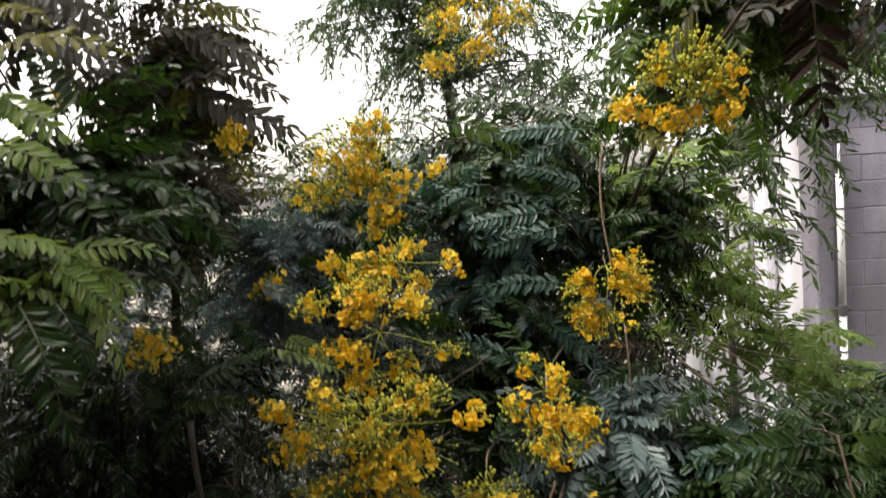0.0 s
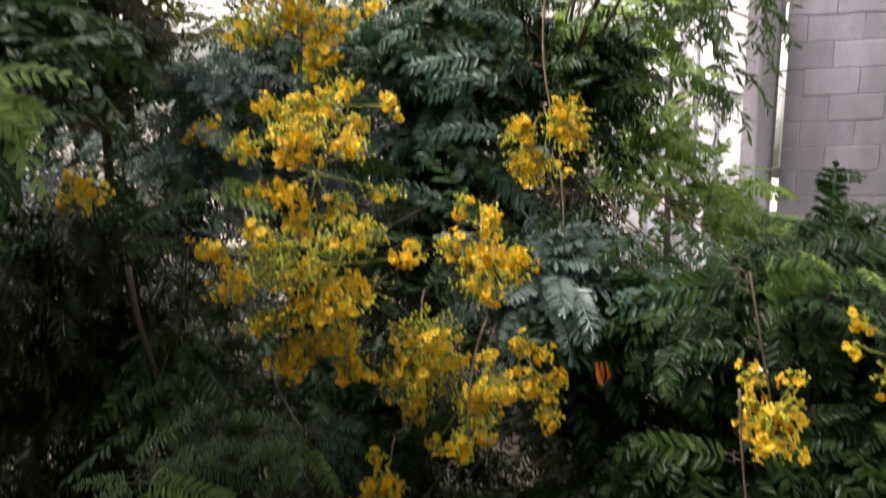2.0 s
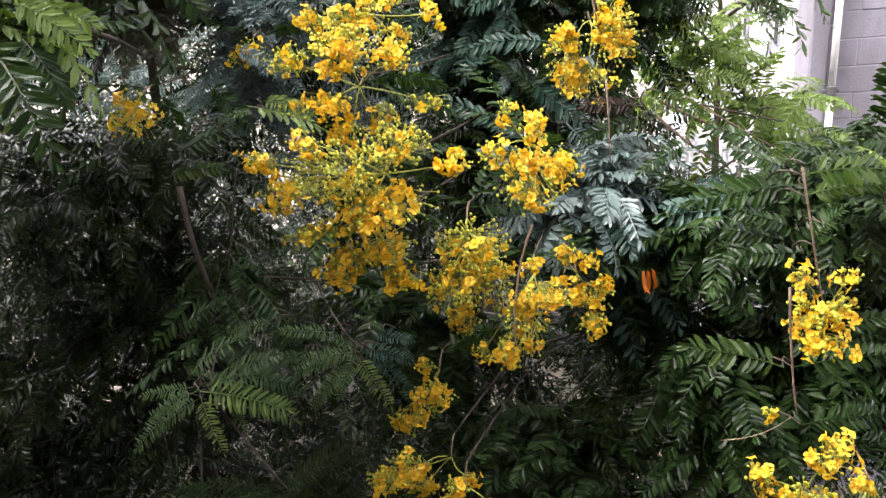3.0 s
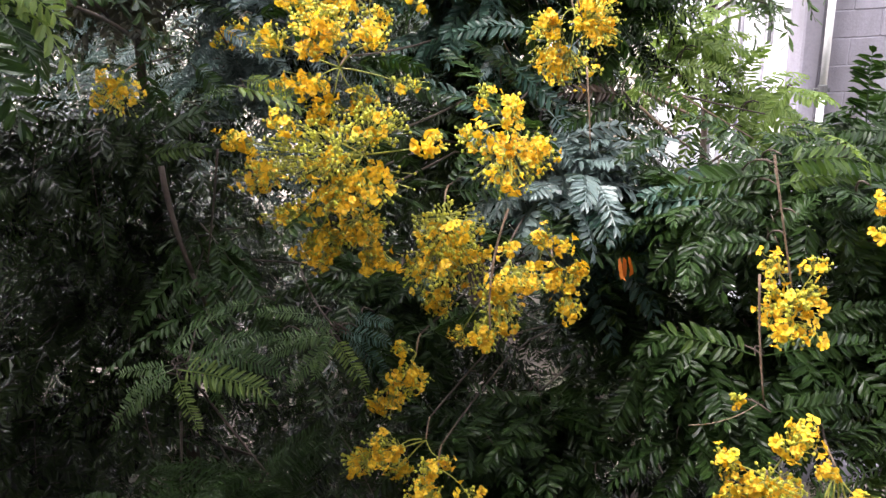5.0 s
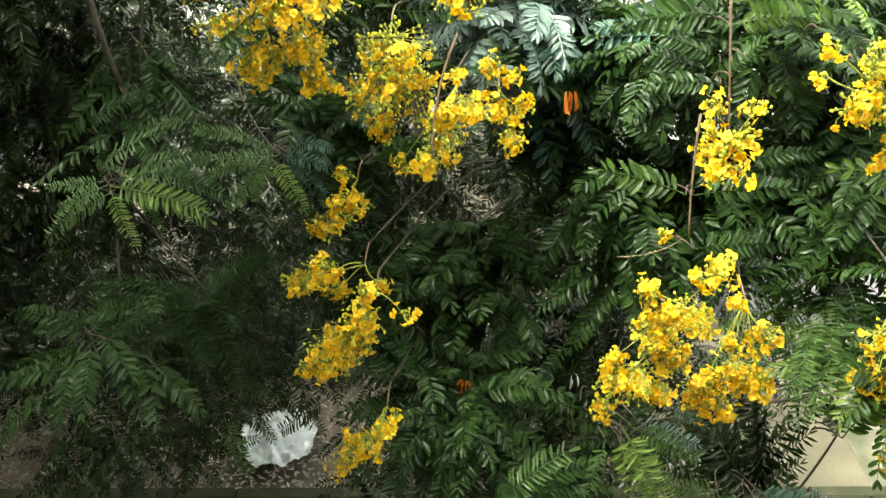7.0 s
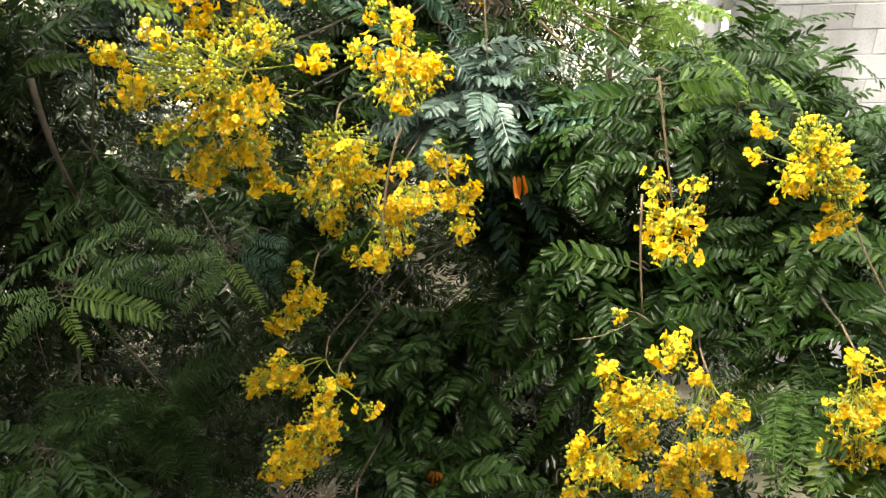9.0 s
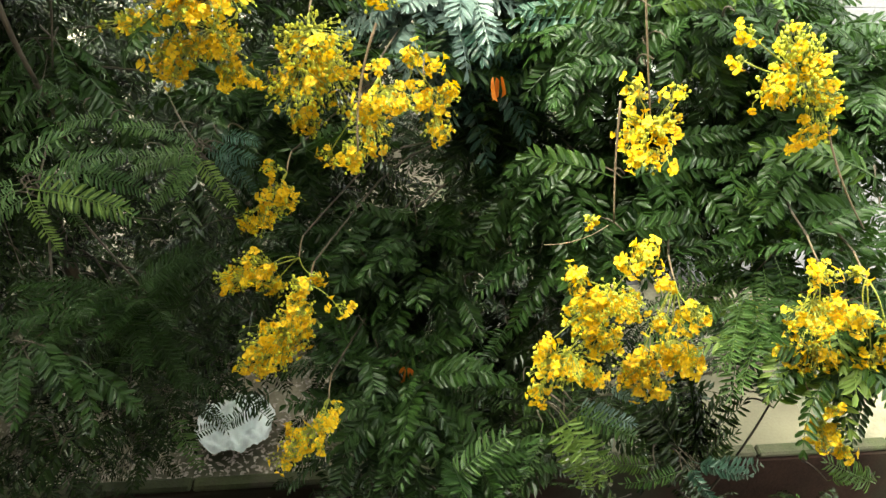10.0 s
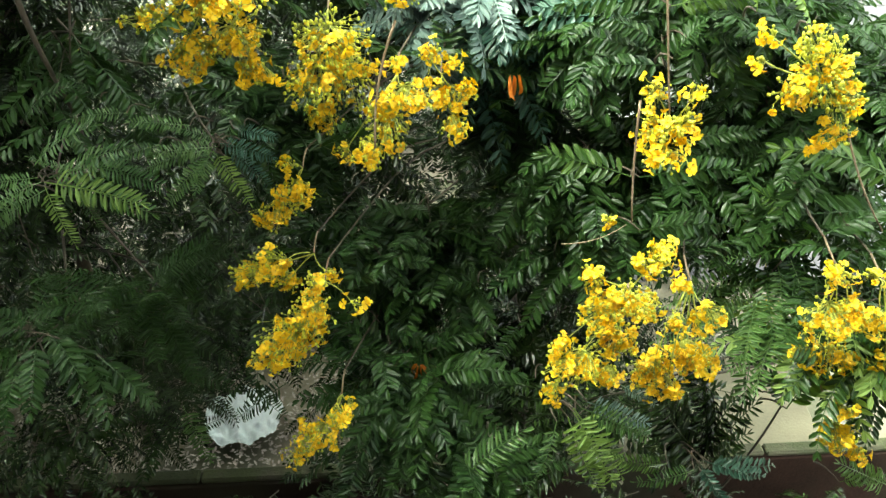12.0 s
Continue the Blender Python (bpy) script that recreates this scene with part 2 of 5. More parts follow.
def leaf_shape(seed, pairs=11, length=0.25, leaflet=0.046, width=0.0158, droop=0.6, forward=62, fold=12, plain=False):
    """A pinnate leaf along +x, face up: rachis and paired leaflets."""
    r = np.random.RandomState(seed)
    bag = Bag()
    s = np.linspace(0, 1, 4 if plain else 9)
    blade, blade_f = (PLAIN, PLAIN_F) if plain else (LEAFLET, LEAFLET_F)
    bow = r.uniform(-0.12, 0.12)

    def axis(q):
        return np.array((length * (q - 0.12 * droop * q ** 3), length * bow * q * q, -length * droop * 0.5 * q ** 2.2))

    bag.tube([axis(q) for q in s], np.linspace(0.0022, 0.0009, len(s)), 3)
    for i in range(pairs + 1):
        q = 0.14 + 0.86 * i / pairs
        p, ahead = axis(q), axis(min(q + 0.02, 1.02)) - axis(q - 0.02)
        ahead /= np.linalg.norm(ahead)
        size = leaflet * (0.62 + 0.5 * math.sin(math.pi * min(1, 0.2 + 0.75 * q))) * r.uniform(0.9, 1.08)
        for sgn in ((1, -1) if i < pairs else (0.25, -0.25)):
            if r.rand() < 0.05:
                continue
            ang = radians((forward if i < pairs else 20) + r.uniform(-9, 9) - 12 * q) * (1 if sgn > 0 else -1)
            left = np.array((-ahead[1], ahead[0], 0))
            left /= np.linalg.norm(left)
            up = np.cross(ahead, left)
            d = ahead * math.cos(ang) + left * math.sin(ang) - up * math.sin(radians(fold + r.uniform(-14, 22)))
            d /= np.linalg.norm(d)
            side = np.cross(up, d)
            side /= np.linalg.norm(side)
            roll = radians(r.uniform(-25, 25))
            nn = np.cross(d, side)
            side, nn = side * math.cos(roll) + nn * math.sin(roll), nn * math.cos(roll) - side * math.sin(roll)
            bag.add(p + blade[:, :1] * size * d + blade[:, 1:2] * width * (size / leaflet) * side + blade[:, 2:] * size * nn, blade_f)
    return np.concatenate(bag.v), bag.f


LEAVES = [leaf_shape(10 + k, pairs=(11, 12, 13, 10, 12, 14)[k], droop=(0.3, 0.5, 0.75, 1.0, 0.6, 0.2)[k]) for k in range(6)]
FERNS = [leaf_shape(40 + k, pairs=17, length=0.26, leaflet=0.042, width=0.009, droop=(0.5, 0.8, 0.3)[k], forward=72, fold=4) for k in range(3)]
BROAD = [leaf_shape(30 + k, pairs=(9, 10, 9)[k], length=0.27, leaflet=0.052, width=0.0225, droop=(0.3, 0.6, 0.9)[k], forward=66, fold=8) for k in range(3)]
INNER = [leaf_shape(50 + k, pairs=12, droop=(0.3, 0.6, 0.9, 0.45)[k], width=0.0165, plain=True) for k in range(4)]
INNER_FERN = [leaf_shape(60 + k, pairs=16, length=0.26, leaflet=0.042, width=0.0105, droop=(0.4, 0.8)[k], forward=72, fold=4, plain=True) for k in range(2)]


def shape_mesh(shape, material, name):
    return mesh_of(name, shape[0], shape[1], material)


def unit(v):
    v = np.asarray(v, float)
    return v / (np.linalg.norm(v) + 1e-9)


def leaf_pose(at, d, r, roll=25):
    """Local frame with x along d and z as far up as it can be, with a random roll."""
    x = unit(d)
    y = np.cross((0, 0, 1), x)
    y = unit(y) if np.linalg.norm(y) > 0.05 else np.array((0, 1.0, 0))
    z = np.cross(x, y)
    a = radians(r.normal(0, roll))
    y, z = y * math.cos(a) + z * math.sin(a), z * math.cos(a) - y * math.sin(a)
    return np.column_stack([x, y, z]), np.asarray(at, float)


class Tree:
    """A tree with woody parts, single leaves as parts where it is passed nearest, and the rest of its leaves joined."""

    def __init__(self, name, label, foot, top, girth, seed, bend_by=(0.0, 0.0), limit=280):
        self.root = tagged(new(name), label, "tree")
        self.root.location = foot
        self.foot, self.limit, self.made = np.array(foot, float), limit, 0
        self.r = np.random.RandomState(seed)
        self.wood, self.rest, self.meshes = Bag(), {}, {}
        self.trunk = np.array(bend(foot, top, bend_by[0], bend_by[1], 12))
        taper = np.linspace(1, 0.12, 12) * girth
        taper[0] *= 1.35
        trunk = Bag()
        trunk.tube(self.trunk - self.foot, taper, 9)
        piece("trunk", trunk.mesh("trunk", BARK, True), self.root)

    def leaf(self, at, d, material=None, shapes=None, size=1.0, near=False, roll=25):
        material, shapes = material or LEAF, shapes or LEAVES
        k = self.r.randint(len(shapes))
        rot, p = leaf_pose(at, d, self.r, roll)
        size *= self.r.uniform(0.75, 1.15)
        if near and self.made < self.limit:
            key = (id(shapes), k, material.name)
            if key not in self.meshes:
                self.meshes[key] = shape_mesh(shapes[k], material, "leaf")
            m = Matrix.LocRotScale(Vector(p - self.foot), Matrix([list(row) for row in rot]).to_quaternion(), Vector((size,) * 3))
            piece("leaf", self.meshes[key], self.root, m)
            self.made += 1
        else:
            v, f = shapes[k]
            self.rest.setdefault(material.name, Bag()).add(v @ rot.T * size + p - self.foot, f)

    def frond(self, base, tip, material, shapes, tilt=45):
        """One arching leaf from its foot to its tip, its upper face leaning to the open side."""
        base, span = np.array(base, float), np.array(tip, float) - np.array(base, float)
        k = self.made % len(shapes)
        end = shapes[k][0][:, 0].argmax()
        reach = shapes[k][0][end] * (1, 0, 1)
        flat = unit(span * (1, 1, 0))
        rise = math.atan2(span[2], np.linalg.norm(span[:2])) - math.atan2(reach[2], reach[0])
        x = flat * math.cos(rise) + np.array((0, 0, math.sin(rise)))
        y = unit(np.cross((0, 0, 1), flat))
        z = np.cross(x, y)
        a = radians(tilt) * (1 if y[1] < 0 else -1)
        y, z = y * math.cos(a) - z * math.sin(a), z * math.cos(a) + y * math.sin(a)
        size = np.linalg.norm(span) / np.linalg.norm(reach)
        key = (id(shapes), k, material.name)
        if key not in self.meshes:
            self.meshes[key] = shape_mesh(shapes[k], material, "leaf")
        turn = Matrix([list(row) for row in np.column_stack([x, y, z])]).to_quaternion()
        piece("leaf", self.meshes[key], self.root, Matrix.LocRotScale(Vector(base - self.foot), turn, Vector((size,) * 3)))
        self.made += 1
        back = base + np.array((-0.2 * span[0], 0.10, -0.03 - 0.2 * abs(span[2])))
        self.wood.tube(np.array(bend(back, base, -0.02, 0.01, 5)) - self.foot, np.linspace(0.003, 0.002, 5), 4)

    def limb(self, to, girth=0.012, behind=0.0):
        """A limb from the trunk to a place."""
        to = np.array(to, float)
        gap = np.linalg.norm(self.trunk - to, axis=1) + 0.6 * np.maximum(0, self.trunk[:, 2] - to[2] + 0.2)
        start = self.trunk[int(np.argmin(gap))]
        pts = bend(start, to, self.r.uniform(-0.12, 0.02), self.r.uniform(-0.06, 0.06), 7)
        if behind:
            knee = to + np.array((0.25 * (start[0] - to[0]), behind, 0.0))
            pts = bend(start, knee, self.r.uniform(-0.1, 0.0), 0.04, 5) + bend(knee, to, 0.01, 0.01, 5)[1:]
        b = Bag()
        b.tube(np.array(pts) - self.foot, np.linspace(girth, 0.0030, len(pts)), 5)
        piece("branch", b.mesh("branch", BARK, True), self.root)

    def rod(self, a, b, girth=0.004, material=None, sag=0.0, side=0.02):
        """A bare hanging or slanting stem between two places."""
        bag = Bag()
        bag.tube(np.array(bend(a, b, sag, side, 8)) - self.foot, np.linspace(girth, girth * 0.7, 8), 6)
        piece("bare_branch", bag.mesh("bare_branch", material or TWIG, True), self.root)

    def spray(self, base, d, length, count, material=None, shapes=None, size=1.0, near=False, droop=0.35):
        """A twig with alternate leaves."""
        d = unit(d)
        pts = [np.array(base) + d * length * s + np.array((0, 0, -droop * length * s * s)) for s in np.linspace(0, 1, 6)]
        self.wood.tube(np.array(pts) - self.foot, np.linspace(0.0035, 0.0015, 6), 3)
        across = unit(np.cross(d, (0, 0, 1)) + 1e-3)
        for i in range(count):
            s = 0.1 + 0.9 * i / max(1, count - 1)
            at = np.array(base) + d * length * s + np.array((0, 0, -droop * length * s * s))
            way = d * (0.45 + 0.6 * s) + across * (1 if i % 2 else -1) * self.r.uniform(0.5, 1.1) + np.array((0, 0, self.r.uniform(-0.55, 0.35)))
            self.leaf(at, way, material, shapes, size, near)

    def crown(self, centre, width, height, n, material=None, shapes=None, size=1.0, near=False, depth=None, leaves=8, face=0.35, young=0.0):
        """Leafy mass: twigs that spread from a limb's end, most of them turned to the open side."""
        c = np.array(centre, float)
        if material is LEAF_SHADED:
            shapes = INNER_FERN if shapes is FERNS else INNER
        depth = depth or 0.5 * (width + height) * 0.8
        half = np.array((width, depth, height)) / 2
        self.limb(c + np.array((0, 0.3 * depth, -0.1 * height)), 0.008)
        reach = 0.16
        for _ in range(n):
            o = unit(self.r.normal(size=3)) * self.r.rand() ** 0.4
            base = c + o * np.maximum(half - reach, 0.25 * half)
            d = unit(o * (0.5, 0.5, 0.4) + self.r.normal(size=3) * 0.45 + np.array((0, -face, -0.05)))
            mat = (LEAF_OLIVE if material is LEAF_BRONZE else LEAF_YOUNG) if self.r.rand() < young else material
            self.spray(base - d * reach * 0.6, d, self.r.uniform(0.16, 0.3), leaves, mat, shapes, size, near)

    def fill(self, lo, hi, n, material=None, shapes=INNER, size=1.0, leaves=7, face=0.3, limbs=24):
        """Inner foliage between two corners, on twigs of its own, with limbs to some of them."""
        lo, hi = np.array(lo, float), np.array(hi, float)
        for k in range(n):
            base = lo + (hi - lo) * self.r.rand(3)
            d = unit(self.r.normal(size=3) * (1, 1, 0.5) + np.array((0, -face, 0.05)))
            if limbs and k % limbs == 0:
                self.limb(base)
            self.spray(base, d, self.r.uniform(0.2, 0.36) * size, leaves, material, shapes, size)

    def done(self):
        tagged(piece("twig_work", self.wood.mesh("twig_work", BARK, True), self.root), kind="stuff")
        for name, bag in self.rest.items():
            tagged(piece("foliage", bag.mesh("foliage", bpy.data.materials[name]), self.root), kind="stuff")
        return self.root


# ---------------------------------------------------------------- flowers
def flower_shape(seed, open_by=1.0):
    """Five uneven cupped petals of one flower, about 36 mm wide, opening along +z."""
    r = np.random.RandomState(seed)
    bag = Bag()
    for k in range(5):
        a = 2 * math.pi * k / 5 + r.uniform(-0.18, 0.18)
        ln, wd = 0.020 * r.uniform(0.85, 1.15), 0.0162 * r.uniform(0.85, 1.15)
        lift = (0.25 + 0.9 * (1 - open_by)) + r.uniform(-0.15, 0.2)
        out = np.array((math.cos(a), math.sin(a), 0))
        side = np.array((-math.sin(a), math.cos(a), 0))
        prof = [(0.0, 0.1), (0.28, 0.45), (0.62, 1.0), (0.88, 0.84), (1.0, 0.36)]
        verts = []
        for s, w in prof:
            z = ln * (lift * s + 0.35 * s * (1 - s)) - 0.003 * s ** 4
            for q in (-1, 0, 1):
                verts.append(out * ln * s * math.cos(lift * 0.5) + side * q * wd * 0.5 * w + np.array((0, 0, z + (0.0022 * w if q else 0) + r.uniform(-0.0006, 0.0006))))
        faces = []
        for i in range(4):
            for q in range(2):
                faces.append((i * 3 + q, i * 3 + q + 1, i * 3 + q + 4, i * 3 + q + 3))
        bag.add(verts, faces)
    return np.concatenate(bag.v), bag.f


def with_stamens(shape, seed):
    """Mesh with petals and a tuft of curved stamens."""
    r = np.random.RandomState(seed)
    b = Bag()
    b.add(*shape)
    first = len(b.f)
    for k in range(2):
        a = r.uniform(0, 6.28)
        d = np.array((math.cos(a), math.sin(a), 0)) * 0.006
        b.tube([(0, 0, 0), d * 0.6 + (0, 0, 0.006), d + (0, 0, 0.010)], [0.0009, 0.0012, 0.0007], 3)
    me = b.mesh("flower", PETAL)
    me.materials.append(STAMEN)
    for p in me.polygons[first:]:
        p.material_index = 1
    return me


FLOWERS = [with_stamens(flower_shape(70 + k, (1.0, 0.95, 0.85, 0.7, 0.45, 0.9)[k]), 80 + k) for k in range(6)]


def bud_shape(radius, sides=6):
    verts, faces = [(0, 0, -radius)], []
    for z, w in ((-0.5, 0.86), (0.35, 0.92), (0.85, 0.45)):
        verts += [(radius * w * math.cos(6.2832 * k / sides), radius * w * math.sin(6.2832 * k / sides), radius * z * 1.1) for k in range(sides)]
    verts.append((0, 0, radius * 1.1))
    for k in range(sides):
        q = (k + 1) % sides
        faces.append((0, 1 + q, 1 + k))
        for j in range(2):
            faces.append((1 + j * sides + k, 1 + j * sides + q, 1 + (j + 1) * sides + q, 1 + (j + 1) * sides + k))
        faces.append((1 + 2 * sides + k, 1 + 2 * sides + q, len(verts) - 1))
    return np.array(verts), faces


BUD_SHAPE = bud_shape(0.0050, 5)


def flower_head(tree, hub, clusters, size=1.0, limb=True):
    """A branched head: from its hub stalks run to clusters (x, y, z, width, height, fullness, buds) of open flowers and round buds."""
    r = tree.r
    hub = np.array(hub, float) - tree.foot
    stalks, knobs, woody, blooms = Bag(), Bag(), Bag(), []
    if limb:
        tree.limb(hub + tree.foot + (0, 0.08, 0.02), 0.004, 0.45)
        for k in range(3):
            tree.leaf(hub + tree.foot + (0, 0.1, 0), r.normal(size=3) * (1, 0.4, 0.35) + np.array((0, 0.55, 0.1)))
    woody.tube(bend(hub + np.array((0, 0.08, 0.02)) * (1 if limb else 0.2), hub, -0.002, 0.002, 5), np.linspace(0.0028, 0.0022, 5), 5)
    for x, y, z, width, height, full, buds in clusters:
        c = np.array((x, y, z)) - tree.foot
        half = np.array((width, 0.7 * min(width, height) + 0.2 * max(width, height), height)) / 2
        half = np.maximum(half - 0.005, 0.55 * half)
        inner = c + (hub - c) * min(0.5, 0.3 * max(width, height) / (np.linalg.norm(hub - c) + 1e-6))
        stalks.tube(bend(hub, inner, r.uniform(-0.012, 0.012), r.uniform(-0.01, 0.01), 6), np.linspace(0.0021, 0.0015, 6), 4)
        total, spent = max(1, round(full * (3 + 2100 * width * height))), 0
        while spent < total:
            o = unit(r.normal(size=3) + np.array((0, -0.35, 0))) * r.uniform(0.5, 1.02)
            end = c + o * half
            ray = np.array(bend(inner, end, r.uniform(-0.012, 0.012), r.uniform(-0.01, 0.01), 5))
            out = unit(end - inner)
            stalks.tube(ray, np.linspace(0.0017, 0.0010, 5), 3)
            for k in range(r.randint(1, 5)):
                p = ray[0] + (ray[-1] - ray[0]) * r.uniform(0.45, 0.98)
                d = unit(r.normal(size=3) + out * 0.5 + np.array((0, -0.4, -0.1)))
                q = p + d * r.uniform(0.010, 0.026)
                stalks.tube([p, (p + q) / 2 - (0, 0, 0.003), q], [0.0009, 0.0009, 0.0012], 3)
                rot, _ = leaf_pose(q, unit(d + r.normal(size=3) * 0.35), r, 180)
                spin = Matrix([list(row) for row in rot]).to_quaternion() @ Euler((0, radians(90), 0)).to_quaternion()
                g = size * r.uniform(0.38, 0.78)
                blooms.append((FLOWERS[r.randint(len(FLOWERS))], Matrix.LocRotScale(Vector(q), spin, Vector((g, g, g)))))
                spent += 1
        for k in range(round(buds * (12 + 5200 * width * height))):
            o = unit(r.normal(size=3) + np.array((0, -0.2, 0.15))) * r.uniform(0.55, 1.12)
            q = c + o * half
            p = q + unit(inner - q) * r.uniform(0.012, 0.036)
            stalks.tube([p, q], [0.0010, 0.0008], 3)
            v, f = BUD_SHAPE
            knobs.add(v * r.uniform(0.45, 0.95) + q, f)
    head = piece("flower_head", stalks.mesh("flower_head", STALK, True), tree.root, label="head of yellow flowers on branched green stalks")
    piece("stem", woody.mesh("stem", TWIG, True), head, label="woody brown stem")
    for me, m in blooms:
        piece("flower", me, head, m)
    tagged(piece("bud_spray", knobs.mesh("bud_spray", BUD, True), head, label="round yellow-green buds"), kind="stuff")
    return head


# ---------------------------------------------------------------- setting
ground = Bag()
gx = np.concatenate([[-400, -60, -15], np.arange(-6, 6.01, 0.25), [15, 60, 400]])
gy = np.concatenate([[-400, -60, -15], np.arange(-2, 10.01, 0.25), [25, 60, 400]])
gv = [(x, y, 0.05 * noise.noise(Vector((x * 0.9, y * 0.9, 0))) if abs(x) < 5.9 and 2.9 < y < 9.5 else 0.0) for y in gy for x in gx]
ground.add(gv, [(j * len(gx) + i, j * len(gx) + i + 1, (j + 1) * len(gx) + i + 1, (j + 1) * len(gx) + i) for j in range(len(gy) - 1) for i in range(len(gx) - 1)])
tagged(new("ground", ground.mesh("ground", SOIL, True)), "bare brown soil strewn with dry leaves", "ground", kind="structure")

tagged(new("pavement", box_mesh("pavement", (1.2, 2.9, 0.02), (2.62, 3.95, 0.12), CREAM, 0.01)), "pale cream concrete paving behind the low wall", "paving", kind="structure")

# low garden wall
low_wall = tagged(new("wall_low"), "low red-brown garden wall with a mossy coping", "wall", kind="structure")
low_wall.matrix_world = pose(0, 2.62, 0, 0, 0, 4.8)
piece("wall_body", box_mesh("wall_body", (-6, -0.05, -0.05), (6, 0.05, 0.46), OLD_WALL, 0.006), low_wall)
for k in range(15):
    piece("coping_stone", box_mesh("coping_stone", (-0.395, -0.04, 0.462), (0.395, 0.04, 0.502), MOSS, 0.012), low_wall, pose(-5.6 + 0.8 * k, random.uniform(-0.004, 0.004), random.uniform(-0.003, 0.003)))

# neighbouring house: block front, plastered side, flat roof with a dark edge
house = tagged(new("neighbour_house"), "grey concrete block house with a pale plastered side wall", "house")
house.location = (1.772, 5.0, 0)
piece("wall_core", box_mesh("wall_core", (0.02, 0.009, -0.05), (6.0, 6.0, 4.695), MORTAR, 0.01), house)
piece("corner_column", box_mesh("corner_column", (-0.030, -0.035, -0.04), (0.088, 0.25, 4.39), BLOCK, 0.012), house)
piece("side_plaster", box_mesh("side_plaster", (-0.005, 0.25, -0.04), (0.02, 6.0, 4.69), PLASTER, 0.004), house)
for y, w in ((0.95, 0.10), (1.95, 0.22), (3.4, 0.25), (5.75, 0.25)):
    piece("pilaster", box_mesh("pilaster", (-0.06, y, -0.04), (-0.002, y + w, 4.692), PLASTER, 0.01), house)
for z in (1.35, 2.42, 3.55):
    piece("plaster_band", box_mesh("plaster_band", (-0.035, 0.252, z), (-0.003, 5.99, z + 0.05), PLASTER, 0.008), house)
for y, z in ((0.66, 3.3), (1.5, 3.3), (0.66, 2.0), (1.5, 2.0), (2.6, 3.2), (2.6, 2.0)):
    slot = piece("vent_frame", box_mesh("vent_frame", (-0.018, y - 0.01, z - 0.01), (-0.003, y + 0.10, z + 0.20), CONCRETE, 0.004), house)
    # Raised dark block: the shade of the vent's recess is in its colour.
    piece("vent_opening", box_mesh("vent_opening", (-0.024, y + 0.008, z + 0.008), (-0.0185, y + 0.082, z + 0.182), VENT, 0.002), slot)
for y in (0.80, 1.42, 2.35):
    b = Bag()
    b.tube([(-0.03, y, 0.0), (-0.03, y, 4.6)], 0.014, 10)
    piece("conduit", b.mesh("conduit", CONCRETE, True), house)
piece("roof_slab", box_mesh("roof_slab", (-0.08, -0.10, 4.70), (6.1, 6.1, 4.925), ROOF, 0.015), house, label="dark weathered roof edge")

piece("plaster_frieze", box_mesh("plaster_frieze", (-0.02, -0.03, 4.415), (5.9, 0.018, 4.694), PLASTER, 0.006), house)
piece("ledge", box_mesh("ledge", (-0.03, -0.06, 4.392), (5.9, 0.016, 4.413), ROOF, 0.004), house, label="thin dark ledge over the blocks")

# drain pipe on the block front
drain = tagged(new("drain_pipe"), "white plastic drain pipe clamped to the block wall", "pipe")
drain.location = (1.881, 4.935, 0)
for z0, z1 in ((0.0, 1.75), (1.76, 3.05), (3.07, 3.93)):
    b = Bag()
    b.tube([(0, 0, z0), (0, 0, z1)], 0.022, 14)
    piece("pipe_length", b.mesh("pipe_length", PVC, True), drain)
for z in (1.755, 3.06):
    b = Bag()
    b.tube([(0, 0, z - 0.035), (0, 0, z - 0.03), (0, 0, z + 0.03), (0, 0, z + 0.035)], [0.025, 0.03, 0.03, 0.025], 14)
    b.block((-0.05, 0.0, z - 0.012), (0.05, 0.045, z + 0.012), 0.003)
    piece("coupling", b.mesh("coupling", CLAMP), drain, label="dark rubber coupling with a bracket")
b = Bag()
b.tube([(0, 0, 3.93), (0, 0, 4.12)], 0.008, 8)
piece("conduit", b.mesh("conduit", PVC, True), drain)
for z in (2.79, 3.71):
    b = Bag()
    b.tube([(0, 0, z - 0.006), (0, 0, z + 0.006)], 0.0245, 14)
    piece("strap", b.mesh("strap", CLAMP), drain)

# own house behind the camera, unseen: plain wall and balcony slab, also for shade
tagged(new("wall_own", box_mesh("wall_own", (-5, -1.3, -0.05), (5, -1.1, 6.5), CONCRETE, 0.01)), "plain plastered house wall", "wall", kind="structure")
# Added wall outside the view that keeps light off the left.
tagged(new("wall_side", box_mesh("wall_side", (-5.2, -1.3, -0.05), (-5.0, 5.2, 6.5), CONCRETE, 0.01)), "plain grey wall, unseen, added to block light from the left", "wall", kind="structure")
# Added overhead slab, its reach set to darken the lower leaves.
tagged(new("balcony_ceiling", box_mesh("balcony_ceiling", (-4.99, -1.095, 5.2), (3.5, 0.6, 5.36), CONCRETE, 0.01)), "plain concrete slab, unseen, added over the balcony to cut sky light", "ceiling", kind="structure")
tagged(new("balcony_floor", box_mesh("balcony_floor", (-2.5, -1.095, 2.2), (2.5, 0.35, 2.36), CONCRETE, 0.01)), "plain concrete balcony slab", "floor", kind="structure")

